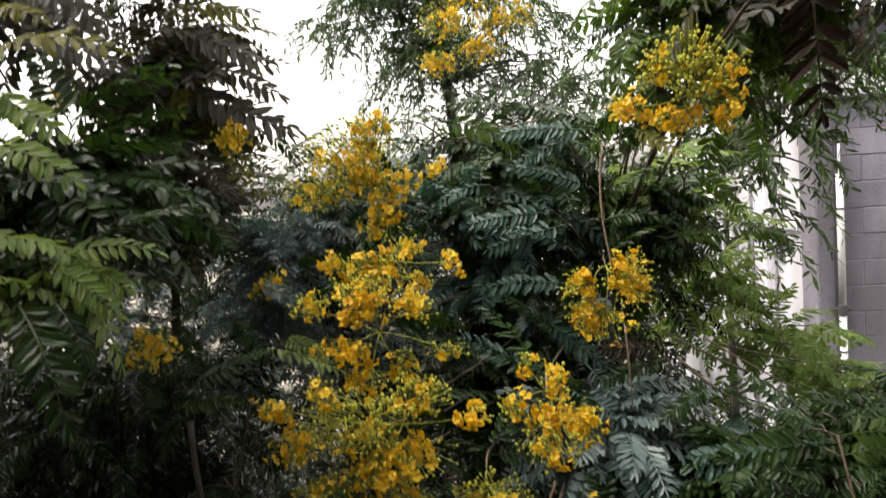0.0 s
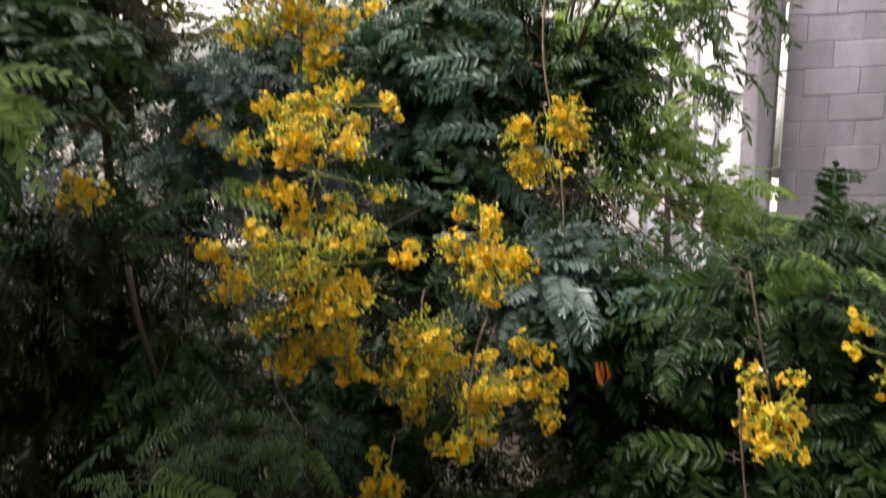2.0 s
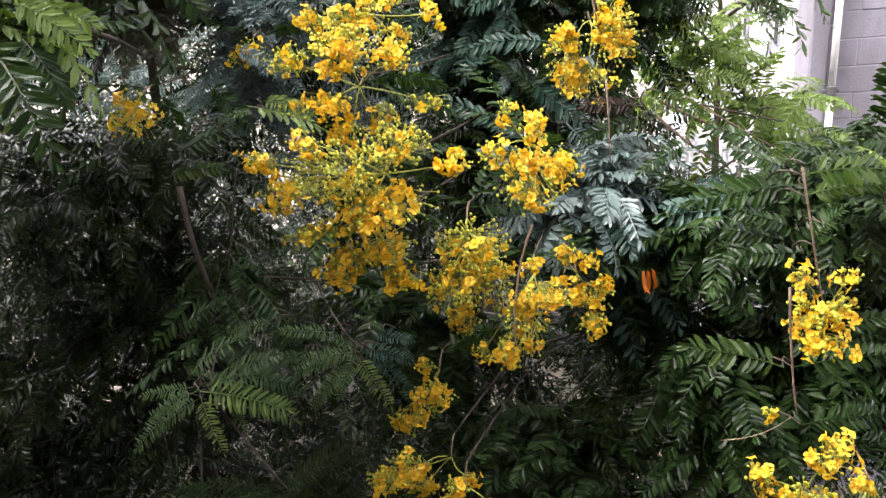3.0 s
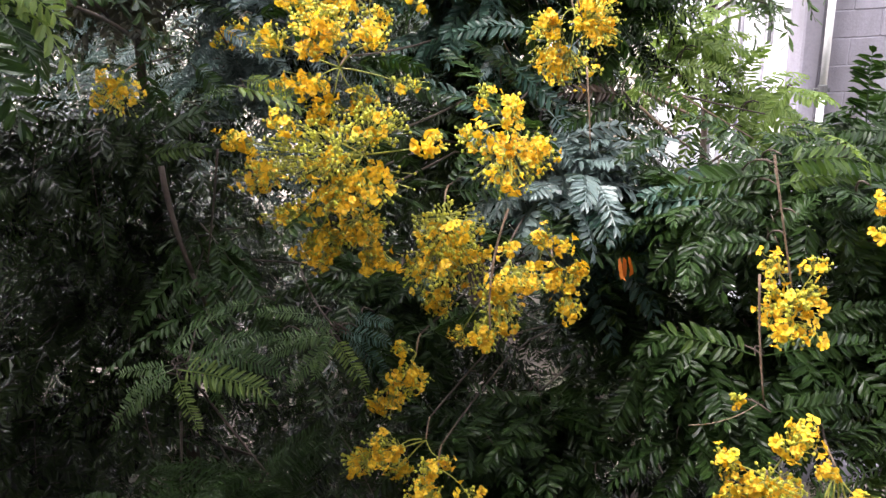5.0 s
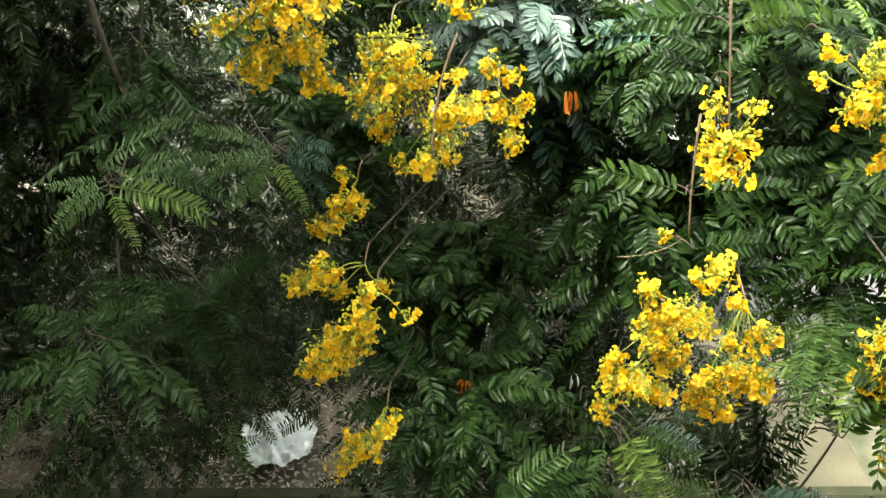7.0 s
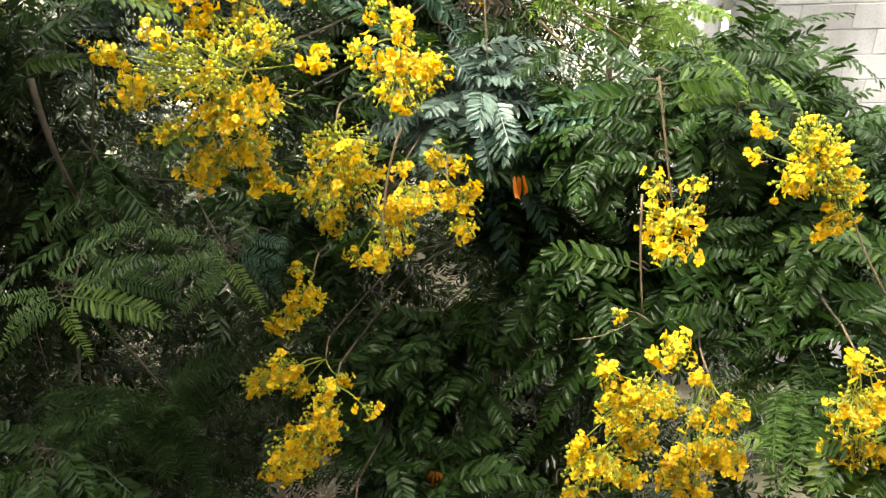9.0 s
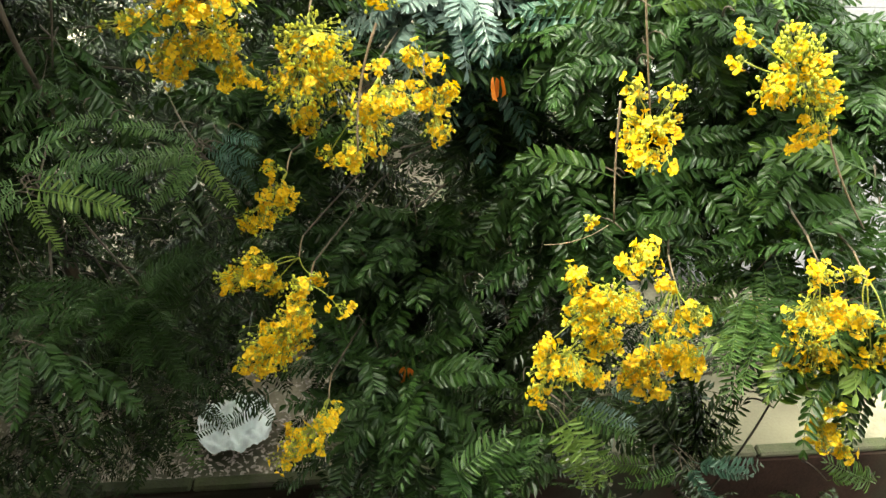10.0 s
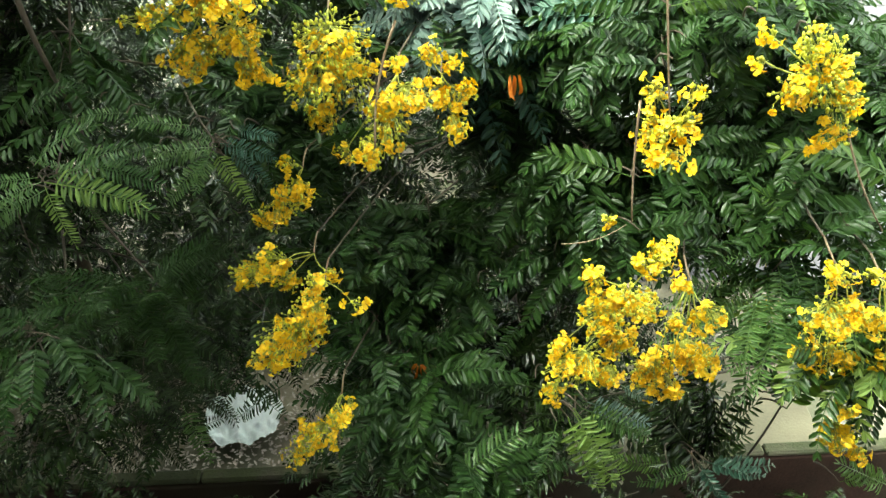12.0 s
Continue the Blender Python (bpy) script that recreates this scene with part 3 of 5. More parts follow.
# litter and a crumpled plastic sheet behind the low wall
rl = np.random.RandomState(5)
litter = Bag()
for k in range(9000):
    p = np.array((rl.uniform(-3.2, 0.9), 2.75 + rl.rand() ** 1.4 * 2.2, 0.06 + 0.03 * rl.rand()))
    a, tilt, s = rl.uniform(0, 6.28), rl.normal(0, 0.35), rl.uniform(0.014, 0.042)
    d, e = np.array((math.cos(a), math.sin(a), tilt)), np.array((-math.sin(a), math.cos(a), rl.normal(0, 0.3)))
    litter.add(p + LEAFLET[:, :1] * s * d + LEAFLET[:, 1:2] * s * 0.45 * e + LEAFLET[:, 2:] * s * np.array((0, 0, 1.0)), LEAFLET_F)
tagged(new("leaf_litter", litter.mesh("leaf_litter", LITTER)), "dry fallen leaves on the soil", "leaves", kind="stuff")

tarp = bmesh.new()
bmesh.ops.create_grid(tarp, x_segments=34, y_segments=34, size=0.5)
for v in tarp.verts:
    q = Vector((v.co.x * math.sqrt(1 - 2 * v.co.y ** 2), v.co.y * math.sqrt(1 - 2 * v.co.x ** 2), 0)) * 1.1
    rim = 1 - 0.35 * abs(noise.noise(Vector((math.atan2(q.y, q.x) * 1.3, 2.0, 0.0)))) * (q.length / 0.5)
    ridge = 0.05 * abs(noise.noise(q * 5)) + 0.03 * abs(noise.noise(q * 13 + Vector((4, 1, 2)))) + 0.012 * noise.noise(q * 34)
    v.co = Vector((q.x * 0.48 * rim, q.y * 0.5 * rim, 0.07 + 1.1 * ridge + 0.25 * max(0.0, 0.35 - q.length)))
me = bpy.data.meshes.new("plastic_sheet")
tarp.to_mesh(me)
tarp.free()
me.materials.append(PLASTIC)
me.polygons.foreach_set("use_smooth", [True] * len(me.polygons))
ob = tagged(new("plastic_sheet", me), "crumpled white plastic sheet lying on the soil", "sheet")
ob.matrix_world = pose(-1.20, 3.28, 0.04, 0, 0, 20)

# ---------------------------------------------------------------- main flowering tree
senna = Tree("flowering_tree", "flowering tree with pinnate leaves and yellow flower heads", (0.75, 3.05, 0), (0.3, 2.75, 3.75), 0.075, 21, (0.0, 0.12), limit=300)
# Silhouettes over the paving: the leaf colour itself carries the shade.
senna.frond((0.97, 1.48, 1.97), (0.64, 1.41, 2.33), LEAF_SHADED, FERNS, 65)
senna.frond((0.96, 1.47, 2.01), (0.70, 1.40, 2.19), LEAF_SHADED, FERNS, 65)
senna.frond((0.99, 1.51, 1.99), (1.03, 1.44, 2.31), LEAF_SHADED, FERNS, 60)
senna.frond((0.96, 1.53, 2.07), (0.81, 1.46, 2.42), LEAF_SHADED, FERNS, 60)
senna.frond((1.06, 1.53, 2.40), (0.84, 1.46, 2.53), LEAF, FERNS, 55)
senna.frond((1.02, 1.45, 2.41), (1.17, 1.38, 2.42), LEAF_MID, LEAVES, 50)
senna.frond((0.49, 1.36, 2.39), (0.62, 1.29, 2.10), LEAF_YOUNG, FERNS, 45)
senna.frond((0.43, 1.65, 2.20), (0.26, 1.58, 2.16), LEAF, LEAVES, 40)
senna.frond((0.37, 1.69, 2.40), (0.30, 1.62, 2.24), LEAF, FERNS, 35)
senna.frond((0.93, 1.41, 2.11), (1.12, 1.34, 2.04), LEAF_TEAL, LEAVES, 45)
senna.frond((0.76, 1.59, 2.77), (0.91, 1.52, 2.74), LEAF, LEAVES, 55)
senna.frond((0.18, 1.49, 1.98), (0.44, 1.42, 1.99), LEAF, FERNS, 45)
senna.frond((0.14, 1.59, 2.27), (0.35, 1.52, 2.15), LEAF, FERNS, 40)
senna.frond((1.27, 1.33, 2.14), (1.37, 1.26, 2.19), LEAF_FERN, FERNS, 50)
senna.frond((1.09, 1.41, 2.35), (1.21, 1.34, 2.57), LEAF_MID, LEAVES, 45)
senna.frond((0.24, 1.78, 2.48), (0.07, 1.71, 2.44), LEAF, LEAVES, 45)
senna.frond((0.27, 1.75, 2.28), (0.09, 1.68, 2.26), LEAF, FERNS, 45)
senna.frond((-0.14, 1.65, 2.20), (0.09, 1.58, 2.11), LEAF, LEAVES, 55)
senna.frond((-0.06, 1.69, 2.39), (0.11, 1.62, 2.30), LEAF, LEAVES, 50)
senna.frond((-0.14, 1.67, 2.33), (0.05, 1.60, 2.17), LEAF, FERNS, 50)
senna.frond((-0.12, 1.69, 2.16), (-0.28, 1.62, 2.04), LEAF, FERNS, 45)
senna.frond((-0.05, 1.55, 1.90), (0.09, 1.48, 1.80), LEAF, FERNS, 45)
senna.frond((-0.17, 1.73, 2.51), (0.02, 1.66, 2.55), LEAF, LEAVES, 50)
senna.frond((-0.05, 1.75, 2.59), (0.10, 1.68, 2.59), LEAF, LEAVES, 45)
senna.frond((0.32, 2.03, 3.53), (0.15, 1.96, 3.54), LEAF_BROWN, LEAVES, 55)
senna.frond((0.33, 2.03, 3.51), (0.17, 1.96, 3.42), LEAF, LEAVES, 45)
senna.frond((0.21, 2.18, 3.67), (0.13, 2.11, 3.52), LEAF_BLUE, LEAVES, 40)
senna.frond((0.12, 2.08, 3.49), (0.22, 2.01, 3.30), LEAF_BLUE, FERNS, 40)
senna.frond((0.09, 2.03, 3.44), (0.23, 1.96, 3.21), LEAF_BLUE, FERNS, 40)
senna.frond((-0.00, 2.13, 3.68), (-0.07, 2.06, 3.58), LEAF_BLUE, LEAVES, 40)
senna.frond((0.35, 1.98, 3.58), (0.48, 1.91, 3.46), LEAF_MID, FERNS, 45)
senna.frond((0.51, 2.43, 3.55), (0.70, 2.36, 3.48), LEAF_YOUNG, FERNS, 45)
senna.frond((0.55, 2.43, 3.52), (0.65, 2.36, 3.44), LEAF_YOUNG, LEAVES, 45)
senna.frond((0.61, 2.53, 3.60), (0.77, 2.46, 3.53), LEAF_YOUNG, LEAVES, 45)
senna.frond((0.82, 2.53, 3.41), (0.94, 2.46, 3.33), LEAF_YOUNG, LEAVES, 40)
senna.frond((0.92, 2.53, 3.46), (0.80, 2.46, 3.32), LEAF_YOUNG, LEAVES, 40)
senna.frond((0.19, 2.18, 4.16), (-0.05, 2.11, 4.21), LEAF, LEAVES, 45)
senna.frond((0.17, 2.13, 4.14), (-0.09, 2.06, 4.10), LEAF_TEAL, LEAVES, 50)
senna.frond((0.11, 2.13, 4.12), (-0.04, 2.06, 3.99), LEAF_TEAL, LEAVES, 45)
senna.frond((-0.22, 2.13, 4.15), (-0.35, 2.06, 4.22), LEAF_MID, LEAVES, 45)
senna.frond((-0.05, 2.18, 4.22), (-0.24, 2.11, 4.22), LEAF, LEAVES, 45)
senna.frond((0.04, 2.08, 3.92), (-0.20, 2.01, 3.90), LEAF_TEAL, LEAVES, 50)
senna.frond((0.23, 1.68, 4.11), (0.31, 1.61, 4.02), LEAF_OLIVE, LEAVES, 40)
senna.frond((0.55, 2.33, 3.83), (0.74, 2.26, 3.77), LEAF_MID, LEAVES, 45)
senna.frond((0.18, 2.03, 3.89), (0.35, 1.96, 3.87), LEAF, LEAVES, 45)
senna.frond((0.39, 2.03, 4.03), (0.24, 1.96, 3.93), LEAF, LEAVES, 45)
senna.frond((0.47, 2.23, 4.01), (0.55, 2.16, 3.84), LEAF_MID, LEAVES, 45)
senna.frond((0.51, 1.93, 4.18), (0.60, 1.86, 4.10), LEAF_BRONZE, BROAD, 40)
senna.frond((0.57, 1.93, 4.23), (0.66, 1.86, 4.21), LEAF, LEAVES, 40)
senna.frond((0.45, 1.93, 4.37), (0.33, 1.86, 4.39), LEAF_BRONZE, BROAD, 40)
senna.frond((0.29, 2.03, 4.40), (0.16, 1.96, 4.32), LEAF, LEAVES, 40)
senna.frond((0.08, 2.13, 3.81), (-0.14, 2.06, 3.86), LEAF_TEAL, LEAVES, 45)
senna.frond((0.09, 2.13, 3.71), (-0.16, 2.06, 3.67), LEAF_TEAL, LEAVES, 45)
senna.frond((0.07, 2.13, 3.55), (-0.10, 2.06, 3.70), LEAF, LEAVES, 45)
senna.frond((-0.05, 2.13, 3.47), (-0.25, 2.06, 3.58), LEAF_TEAL, LEAVES, 45)
senna.frond((0.09, 2.15, 3.88), (-0.13, 2.08, 3.77), LEAF_TEAL, LEAVES, 45)
senna.frond((-0.08, 2.18, 3.88), (-0.28, 2.11, 3.97), LEAF, LEAVES, 45)
senna.frond((-0.13, 2.18, 4.01), (-0.30, 2.11, 3.90), LEAF_TEAL, LEAVES, 45)
senna.frond((-0.25, 2.18, 4.21), (-0.03, 2.11, 4.05), LEAF_MID, LEAVES, 45)
senna.frond((0.16, 2.13, 3.98), (-0.06, 2.06, 4.06), LEAF_TEAL, LEAVES, 45)
senna.frond((0.01, 2.13, 3.62), (0.15, 2.06, 3.44), LEAF_TEAL, LEAVES, 45)
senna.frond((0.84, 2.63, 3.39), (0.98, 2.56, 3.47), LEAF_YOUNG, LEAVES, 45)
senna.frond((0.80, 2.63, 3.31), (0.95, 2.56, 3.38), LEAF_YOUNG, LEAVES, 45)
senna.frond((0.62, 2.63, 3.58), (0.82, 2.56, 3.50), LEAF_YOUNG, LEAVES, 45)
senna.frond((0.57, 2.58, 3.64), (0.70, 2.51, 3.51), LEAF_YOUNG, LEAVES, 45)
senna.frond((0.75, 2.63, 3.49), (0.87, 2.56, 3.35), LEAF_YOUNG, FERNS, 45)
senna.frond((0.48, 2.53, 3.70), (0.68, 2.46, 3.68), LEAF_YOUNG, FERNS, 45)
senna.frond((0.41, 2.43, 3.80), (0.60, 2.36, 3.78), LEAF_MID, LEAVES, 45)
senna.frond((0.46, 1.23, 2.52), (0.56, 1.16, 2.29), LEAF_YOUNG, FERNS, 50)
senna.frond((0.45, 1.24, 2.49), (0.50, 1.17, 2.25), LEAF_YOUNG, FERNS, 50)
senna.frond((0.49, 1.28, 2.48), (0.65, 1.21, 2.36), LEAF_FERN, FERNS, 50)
senna.frond((0.51, 1.31, 2.47), (0.66, 1.24, 2.44), LEAF_BLUE, FERNS, 50)
senna.frond((0.43, 1.27, 2.44), (0.41, 1.20, 2.24), LEAF_FERN, FERNS, 50)
senna.frond((0.18, 1.33, 2.05), (0.39, 1.26, 2.29), LEAF_FERN, FERNS, 50)
# More fronds over the paving, their shade painted into the leaf colour.
senna.frond((0.95, 1.45, 2.02), (0.63, 1.38, 2.39), LEAF_SHADED, FERNS, 60)
senna.frond((0.94, 1.44, 2.02), (0.66, 1.37, 2.26), LEAF_SHADED, FERNS, 60)
senna.frond((0.94, 1.47, 2.03), (0.74, 1.40, 2.45), LEAF_SHADED, FERNS, 60)
senna.frond((0.95, 1.49, 2.02), (0.83, 1.42, 2.45), LEAF_SHADED, FERNS, 60)
senna.frond((0.96, 1.49, 2.00), (0.93, 1.42, 2.43), LEAF_SHADED, FERNS, 60)
senna.frond((0.97, 1.48, 1.99), (1.01, 1.41, 2.37), LEAF_SHADED, FERNS, 60)
senna.frond((0.95, 1.45, 2.02), (1.01, 1.38, 2.25), LEAF_SHADED, FERNS, 60)
senna.frond((0.83, 1.46, 2.20), (0.65, 1.39, 2.43), LEAF_SHADED, FERNS, 60)
senna.frond((0.87, 1.33, 2.22), (1.02, 1.26, 2.15), LEAF_TEAL, LEAVES, 60)
senna.frond((0.85, 1.31, 2.23), (0.91, 1.24, 2.12), LEAF_TEAL, LEAVES, 60)
senna.frond((0.85, 1.33, 2.18), (0.69, 1.26, 2.12), LEAF_FERN, FERNS, 60)
senna.frond((0.76, 1.31, 2.23), (0.60, 1.24, 2.20), LEAF_MID, FERNS, 60)
senna.frond((1.16, 1.53, 2.24), (1.00, 1.46, 2.37), LEAF, LEAVES, 60)
senna.frond((1.15, 1.53, 2.24), (1.19, 1.46, 2.38), LEAF, LEAVES, 60)
senna.frond((1.24, 1.48, 2.35), (1.03, 1.41, 2.53), LEAF_MID, LEAVES, 60)
senna.frond((1.41, 1.33, 2.13), (1.20, 1.26, 2.24), LEAF_FERN, FERNS, 60)
senna.frond((1.36, 1.43, 2.39), (1.15, 1.36, 2.48), LEAF, LEAVES, 60)
senna.frond((0.62, 1.41, 2.43), (0.69, 1.34, 2.38), LEAF_BLUE, FERNS, 60)
senna.crown((-0.10, 2.45, 3.86), 0.64, 0.64, 12, LEAF_TEAL)
senna.crown((-0.10, 2.5, 3.86), 0.64, 0.64, 14)
senna.crown((-0.12, 2.52, 4.15), 0.74, 0.25, 16)
senna.crown((0.47, 2.03, 4.47), 0.64, 0.56, 17, LEAF_MID)
senna.crown((0.66, 1.98, 4.58), 0.50, 0.40, 12, LEAF_BRONZE, BROAD)
senna.crown((0.36, 2.68, 3.90), 0.46, 0.67, 22, young=0.35)
senna.crown((0.50, 2.47, 3.08), 0.85, 0.38, 26, young=0.25)
senna.crown((-0.38, 2.15, 2.93), 0.45, 0.41, 12)
senna.crown((0.12, 2.12, 3.32), 0.32, 0.36, 10, LEAF_BLUE)
senna.crown((0.30, 2.15, 3.22), 0.36, 0.22, 6, LEAF_TEAL)
senna.crown((-0.1, 2.45, 3.45), 0.95, 0.6, 30, LEAF_SHADED)
senna.crown((0.55, 1.97, 2.77), 0.47, 0.50, 16)
senna.crown((0.02, 1.99, 2.53), 0.67, 0.49, 24)
senna.crown((0.04, 1.65, 2.25), 0.54, 0.47, 14, near=True)
senna.crown((0.53, 2.01, 2.08), 0.59, 0.71, 20, LEAF_SHADED)
senna.crown((0.32, 2.20, 2.86), 0.45, 0.35, 12)
senna.crown((0.24, 1.45, 2.07), 0.43, 0.32, 4)
senna.rod((0.41, 2.30, 3.50), (0.61, 2.28, 3.395), 0.006)
senna.rod((0.53, 2.30, 3.48), (0.78, 2.32, 3.41), 0.0035, BARK)
senna.rod((0.39, 2.20, 3.47), (0.53, 2.16, 3.35), 0.0045)
senna.rod((0.47, 2.22, 3.52), (0.72, 2.20, 3.36), 0.003)
# Inner foliage in the shade-coloured leaf, so the depth reads dark.
senna.fill((-1.0, 2.7, 1.5), (0.6, 3.3, 4.0), 90, LEAF_SHADED, limbs=0)
senna.fill((-0.65, 2.0, 2.3), (-0.1, 2.6, 2.95), 14, LEAF_SHADED, limbs=0)
senna.fill((-0.9, 3.0, 3.0), (-0.1, 4.4, 4.0), 40, LEAF_SHADED, size=1.2, limbs=0)
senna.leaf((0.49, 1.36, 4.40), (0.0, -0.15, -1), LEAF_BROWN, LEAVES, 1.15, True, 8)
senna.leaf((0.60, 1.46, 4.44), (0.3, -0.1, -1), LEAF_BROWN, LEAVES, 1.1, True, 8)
senna.leaf((0.43, 1.55, 4.45), (-0.5, -0.1, -0.6), LEAF_BRONZE, near=True)
senna.limb((0.52, 1.4, 4.42))
senna.rod((0.20, 2.10, 4.10), (0.21, 2.02, 3.74), 0.004)
senna.rod((-0.21, 2.20, 4.15), (0.06, 2.20, 4.19), 0.0045)
senna.rod((0.02, 1.62, 3.34), (-0.03, 1.55, 3.06), 0.0035)
senna.rod((0.22, 1.95, 3.62), (0.23, 1.95, 3.40), 0.0026)
flower_head(senna, (-0.395, 2.030, 3.962), ((-0.479, 1.964, 4.107, 0.275, 0.199, 0.8, 1.2), (-0.424, 1.956, 4.178, 0.166, 0.121, 0.7, 1.0), (-0.378, 1.974, 4.024, 0.168, 0.138, 1.0, 0.5), (-0.581, 1.959, 4.015, 0.185, 0.108, 0.3, 1.2), (-0.398, 1.954, 3.919, 0.152, 0.122, 1.1, 0.4), (-0.252, 1.974, 4.060, 0.068, 0.068, 0.8, 0.3),))
flower_head(senna, (-0.375, 1.890, 3.832), ((-0.514, 1.865, 3.828, 0.081, 0.081, 1.0, 0.5), (-0.415, 1.858, 3.816, 0.175, 0.117, 0.9, 0.7), (-0.208, 1.856, 3.819, 0.065, 0.079, 0.9, 0.3), (-0.300, 1.823, 3.777, 0.099, 0.085, 0.7, 0.6), (-0.319, 1.842, 3.863, 0.100, 0.072, 0.6, 0.8),))
flower_head(senna, (-0.383, 1.750, 3.669), ((-0.402, 1.687, 3.766, 0.195, 0.143, 1.0, 0.7), (-0.478, 1.680, 3.636, 0.200, 0.080, 1.1, 0.3), (-0.276, 1.676, 3.736, 0.109, 0.097, 1.0, 0.5), (-0.404, 1.683, 3.566, 0.128, 0.095, 1.0, 0.4), (-0.326, 1.726, 3.590, 0.089, 0.103, 0.5, 1.0), (-0.545, 1.720, 3.745, 0.121, 0.081, 0.4, 1.2), (-0.214, 1.718, 3.627, 0.121, 0.054, 0.1, 0.7),))
flower_head(senna, (-0.313, 1.610, 3.484), ((-0.593, 1.578, 3.532, 0.098, 0.065, 0.8, 0.6), (-0.476, 1.542, 3.587, 0.081, 0.075, 0.9, 0.5), (-0.554, 1.549, 3.452, 0.123, 0.097, 1.1, 0.4), (-0.420, 1.568, 3.497, 0.245, 0.155, 0.3, 1.8), (-0.297, 1.574, 3.419, 0.247, 0.111, 1.2, 0.5), (-0.273, 1.581, 3.554, 0.165, 0.114, 0.4, 1.4), (-0.142, 1.583, 3.505, 0.083, 0.070, 0.9, 0.5), (-0.384, 1.535, 3.392, 0.206, 0.084, 1.1, 0.4),))
flower_head(senna, (-0.332, 1.630, 3.341), ((-0.434, 1.586, 3.263, 0.130, 0.143, 1.0, 0.6), (-0.340, 1.590, 3.304, 0.189, 0.142, 1.0, 0.5), (-0.287, 1.580, 3.227, 0.129, 0.088, 1.2, 0.3), (-0.476, 1.561, 3.365, 0.119, 0.066, 0.6, 0.8),))
flower_head(senna, (-0.139, 1.690, 3.340), ((-0.129, 1.638, 3.284, 0.192, 0.157, 0.7, 1.2), (-0.174, 1.615, 3.190, 0.166, 0.131, 0.8, 0.9), (-0.088, 1.666, 3.184, 0.134, 0.177, 0.9, 0.8), (-0.170, 1.662, 3.078, 0.116, 0.094, 0.8, 0.7),))
flower_head(senna, (0.019, 1.650, 3.204), ((-0.011, 1.603, 3.081, 0.132, 0.180, 1.0, 0.7), (0.047, 1.588, 3.170, 0.141, 0.088, 1.1, 0.5), (-0.119, 1.625, 3.003, 0.065, 0.050, 0.9, 0.4), (-0.053, 1.604, 3.011, 0.106, 0.092, 0.7, 0.9), (0.015, 1.623, 3.244, 0.047, 0.047, 0.7, 0.5),))
flower_head(senna, (0.122, 1.690, 3.188), ((0.128, 1.661, 3.139, 0.119, 0.091, 1.0, 0.5), (0.183, 1.641, 3.154, 0.069, 0.103, 1.0, 0.4), (0.162, 1.635, 3.074, 0.105, 0.077, 0.9, 0.6), (0.095, 1.646, 3.249, 0.065, 0.082, 0.9, 0.5), (0.153, 1.636, 3.237, 0.054, 0.061, 1.0, 0.2),))
flower_head(senna, (0.013, 1.690, 3.524), ((0.036, 1.620, 3.568, 0.082, 0.095, 1.0, 0.5), (-0.065, 1.628, 3.512, 0.084, 0.078, 0.7, 0.7), (-0.035, 1.659, 3.609, 0.051, 0.058, 0.8, 0.5), (0.027, 1.613, 3.447, 0.181, 0.168, 1.0, 0.7), (0.094, 1.613, 3.475, 0.089, 0.121, 0.9, 0.8),))
flower_head(senna, (0.193, 2.110, 3.760), ((0.117, 2.068, 3.675, 0.118, 0.212, 1.1, 0.6), (0.245, 2.047, 3.718, 0.161, 0.223, 1.1, 0.6), (0.177, 2.062, 3.597, 0.195, 0.086, 1.1, 0.6),))
flower_head(senna, (0.374, 1.750, 4.179), ((0.356, 1.698, 4.265, 0.183, 0.110, 0.1, 1.6), (0.224, 1.691, 4.149, 0.118, 0.087, 1.1, 0.4), (0.343, 1.730, 4.117, 0.163, 0.075, 1.1, 0.4), (0.429, 1.682, 4.142, 0.091, 0.133, 1.0, 0.4), (0.376, 1.695, 4.203, 0.171, 0.122, 0.2, 1.6), (0.450, 1.682, 4.230, 0.090, 0.078, 0.7, 0.6), (0.290, 1.708, 4.225, 0.099, 0.087, 0.3, 1.2),))
flower_head(senna, (-0.254, 1.750, 2.887), ((-0.332, 1.687, 2.776, 0.147, 0.101, 1.1, 0.6), (-0.267, 1.691, 2.841, 0.145, 0.099, 1.1, 0.6), (-0.286, 1.715, 2.923, 0.072, 0.042, 0.8, 0.6),))
flower_head(senna, (-0.227, 1.650, 2.674), ((-0.336, 1.589, 2.678, 0.146, 0.115, 1.0, 0.8), (-0.415, 1.604, 2.626, 0.117, 0.094, 0.9, 0.8), (-0.308, 1.624, 2.592, 0.104, 0.072, 1.0, 0.5), (-0.176, 1.576, 2.661, 0.058, 0.055, 0.8, 0.3),))
flower_head(senna, (-0.182, 1.550, 2.655), ((-0.274, 1.474, 2.517, 0.199, 0.169, 1.3, 0.5), (-0.212, 1.484, 2.591, 0.143, 0.158, 1.2, 0.6), (-0.336, 1.516, 2.407, 0.145, 0.113, 1.2, 0.5), (-0.396, 1.507, 2.396, 0.045, 0.061, 0.8, 0.4), (-0.096, 1.484, 2.633, 0.053, 0.045, 0.7, 0.4), (-0.197, 1.490, 2.702, 0.080, 0.066, 0.7, 0.9),))
flower_head(senna, (-0.147, 1.450, 2.326), ((-0.212, 1.381, 2.232, 0.136, 0.128, 1.2, 0.6), (-0.287, 1.398, 2.139, 0.108, 0.091, 1.1, 0.5), (-0.148, 1.373, 2.315, 0.070, 0.101, 1.0, 0.6), (-0.116, 1.412, 2.331, 0.044, 0.054, 0.9, 0.3),))
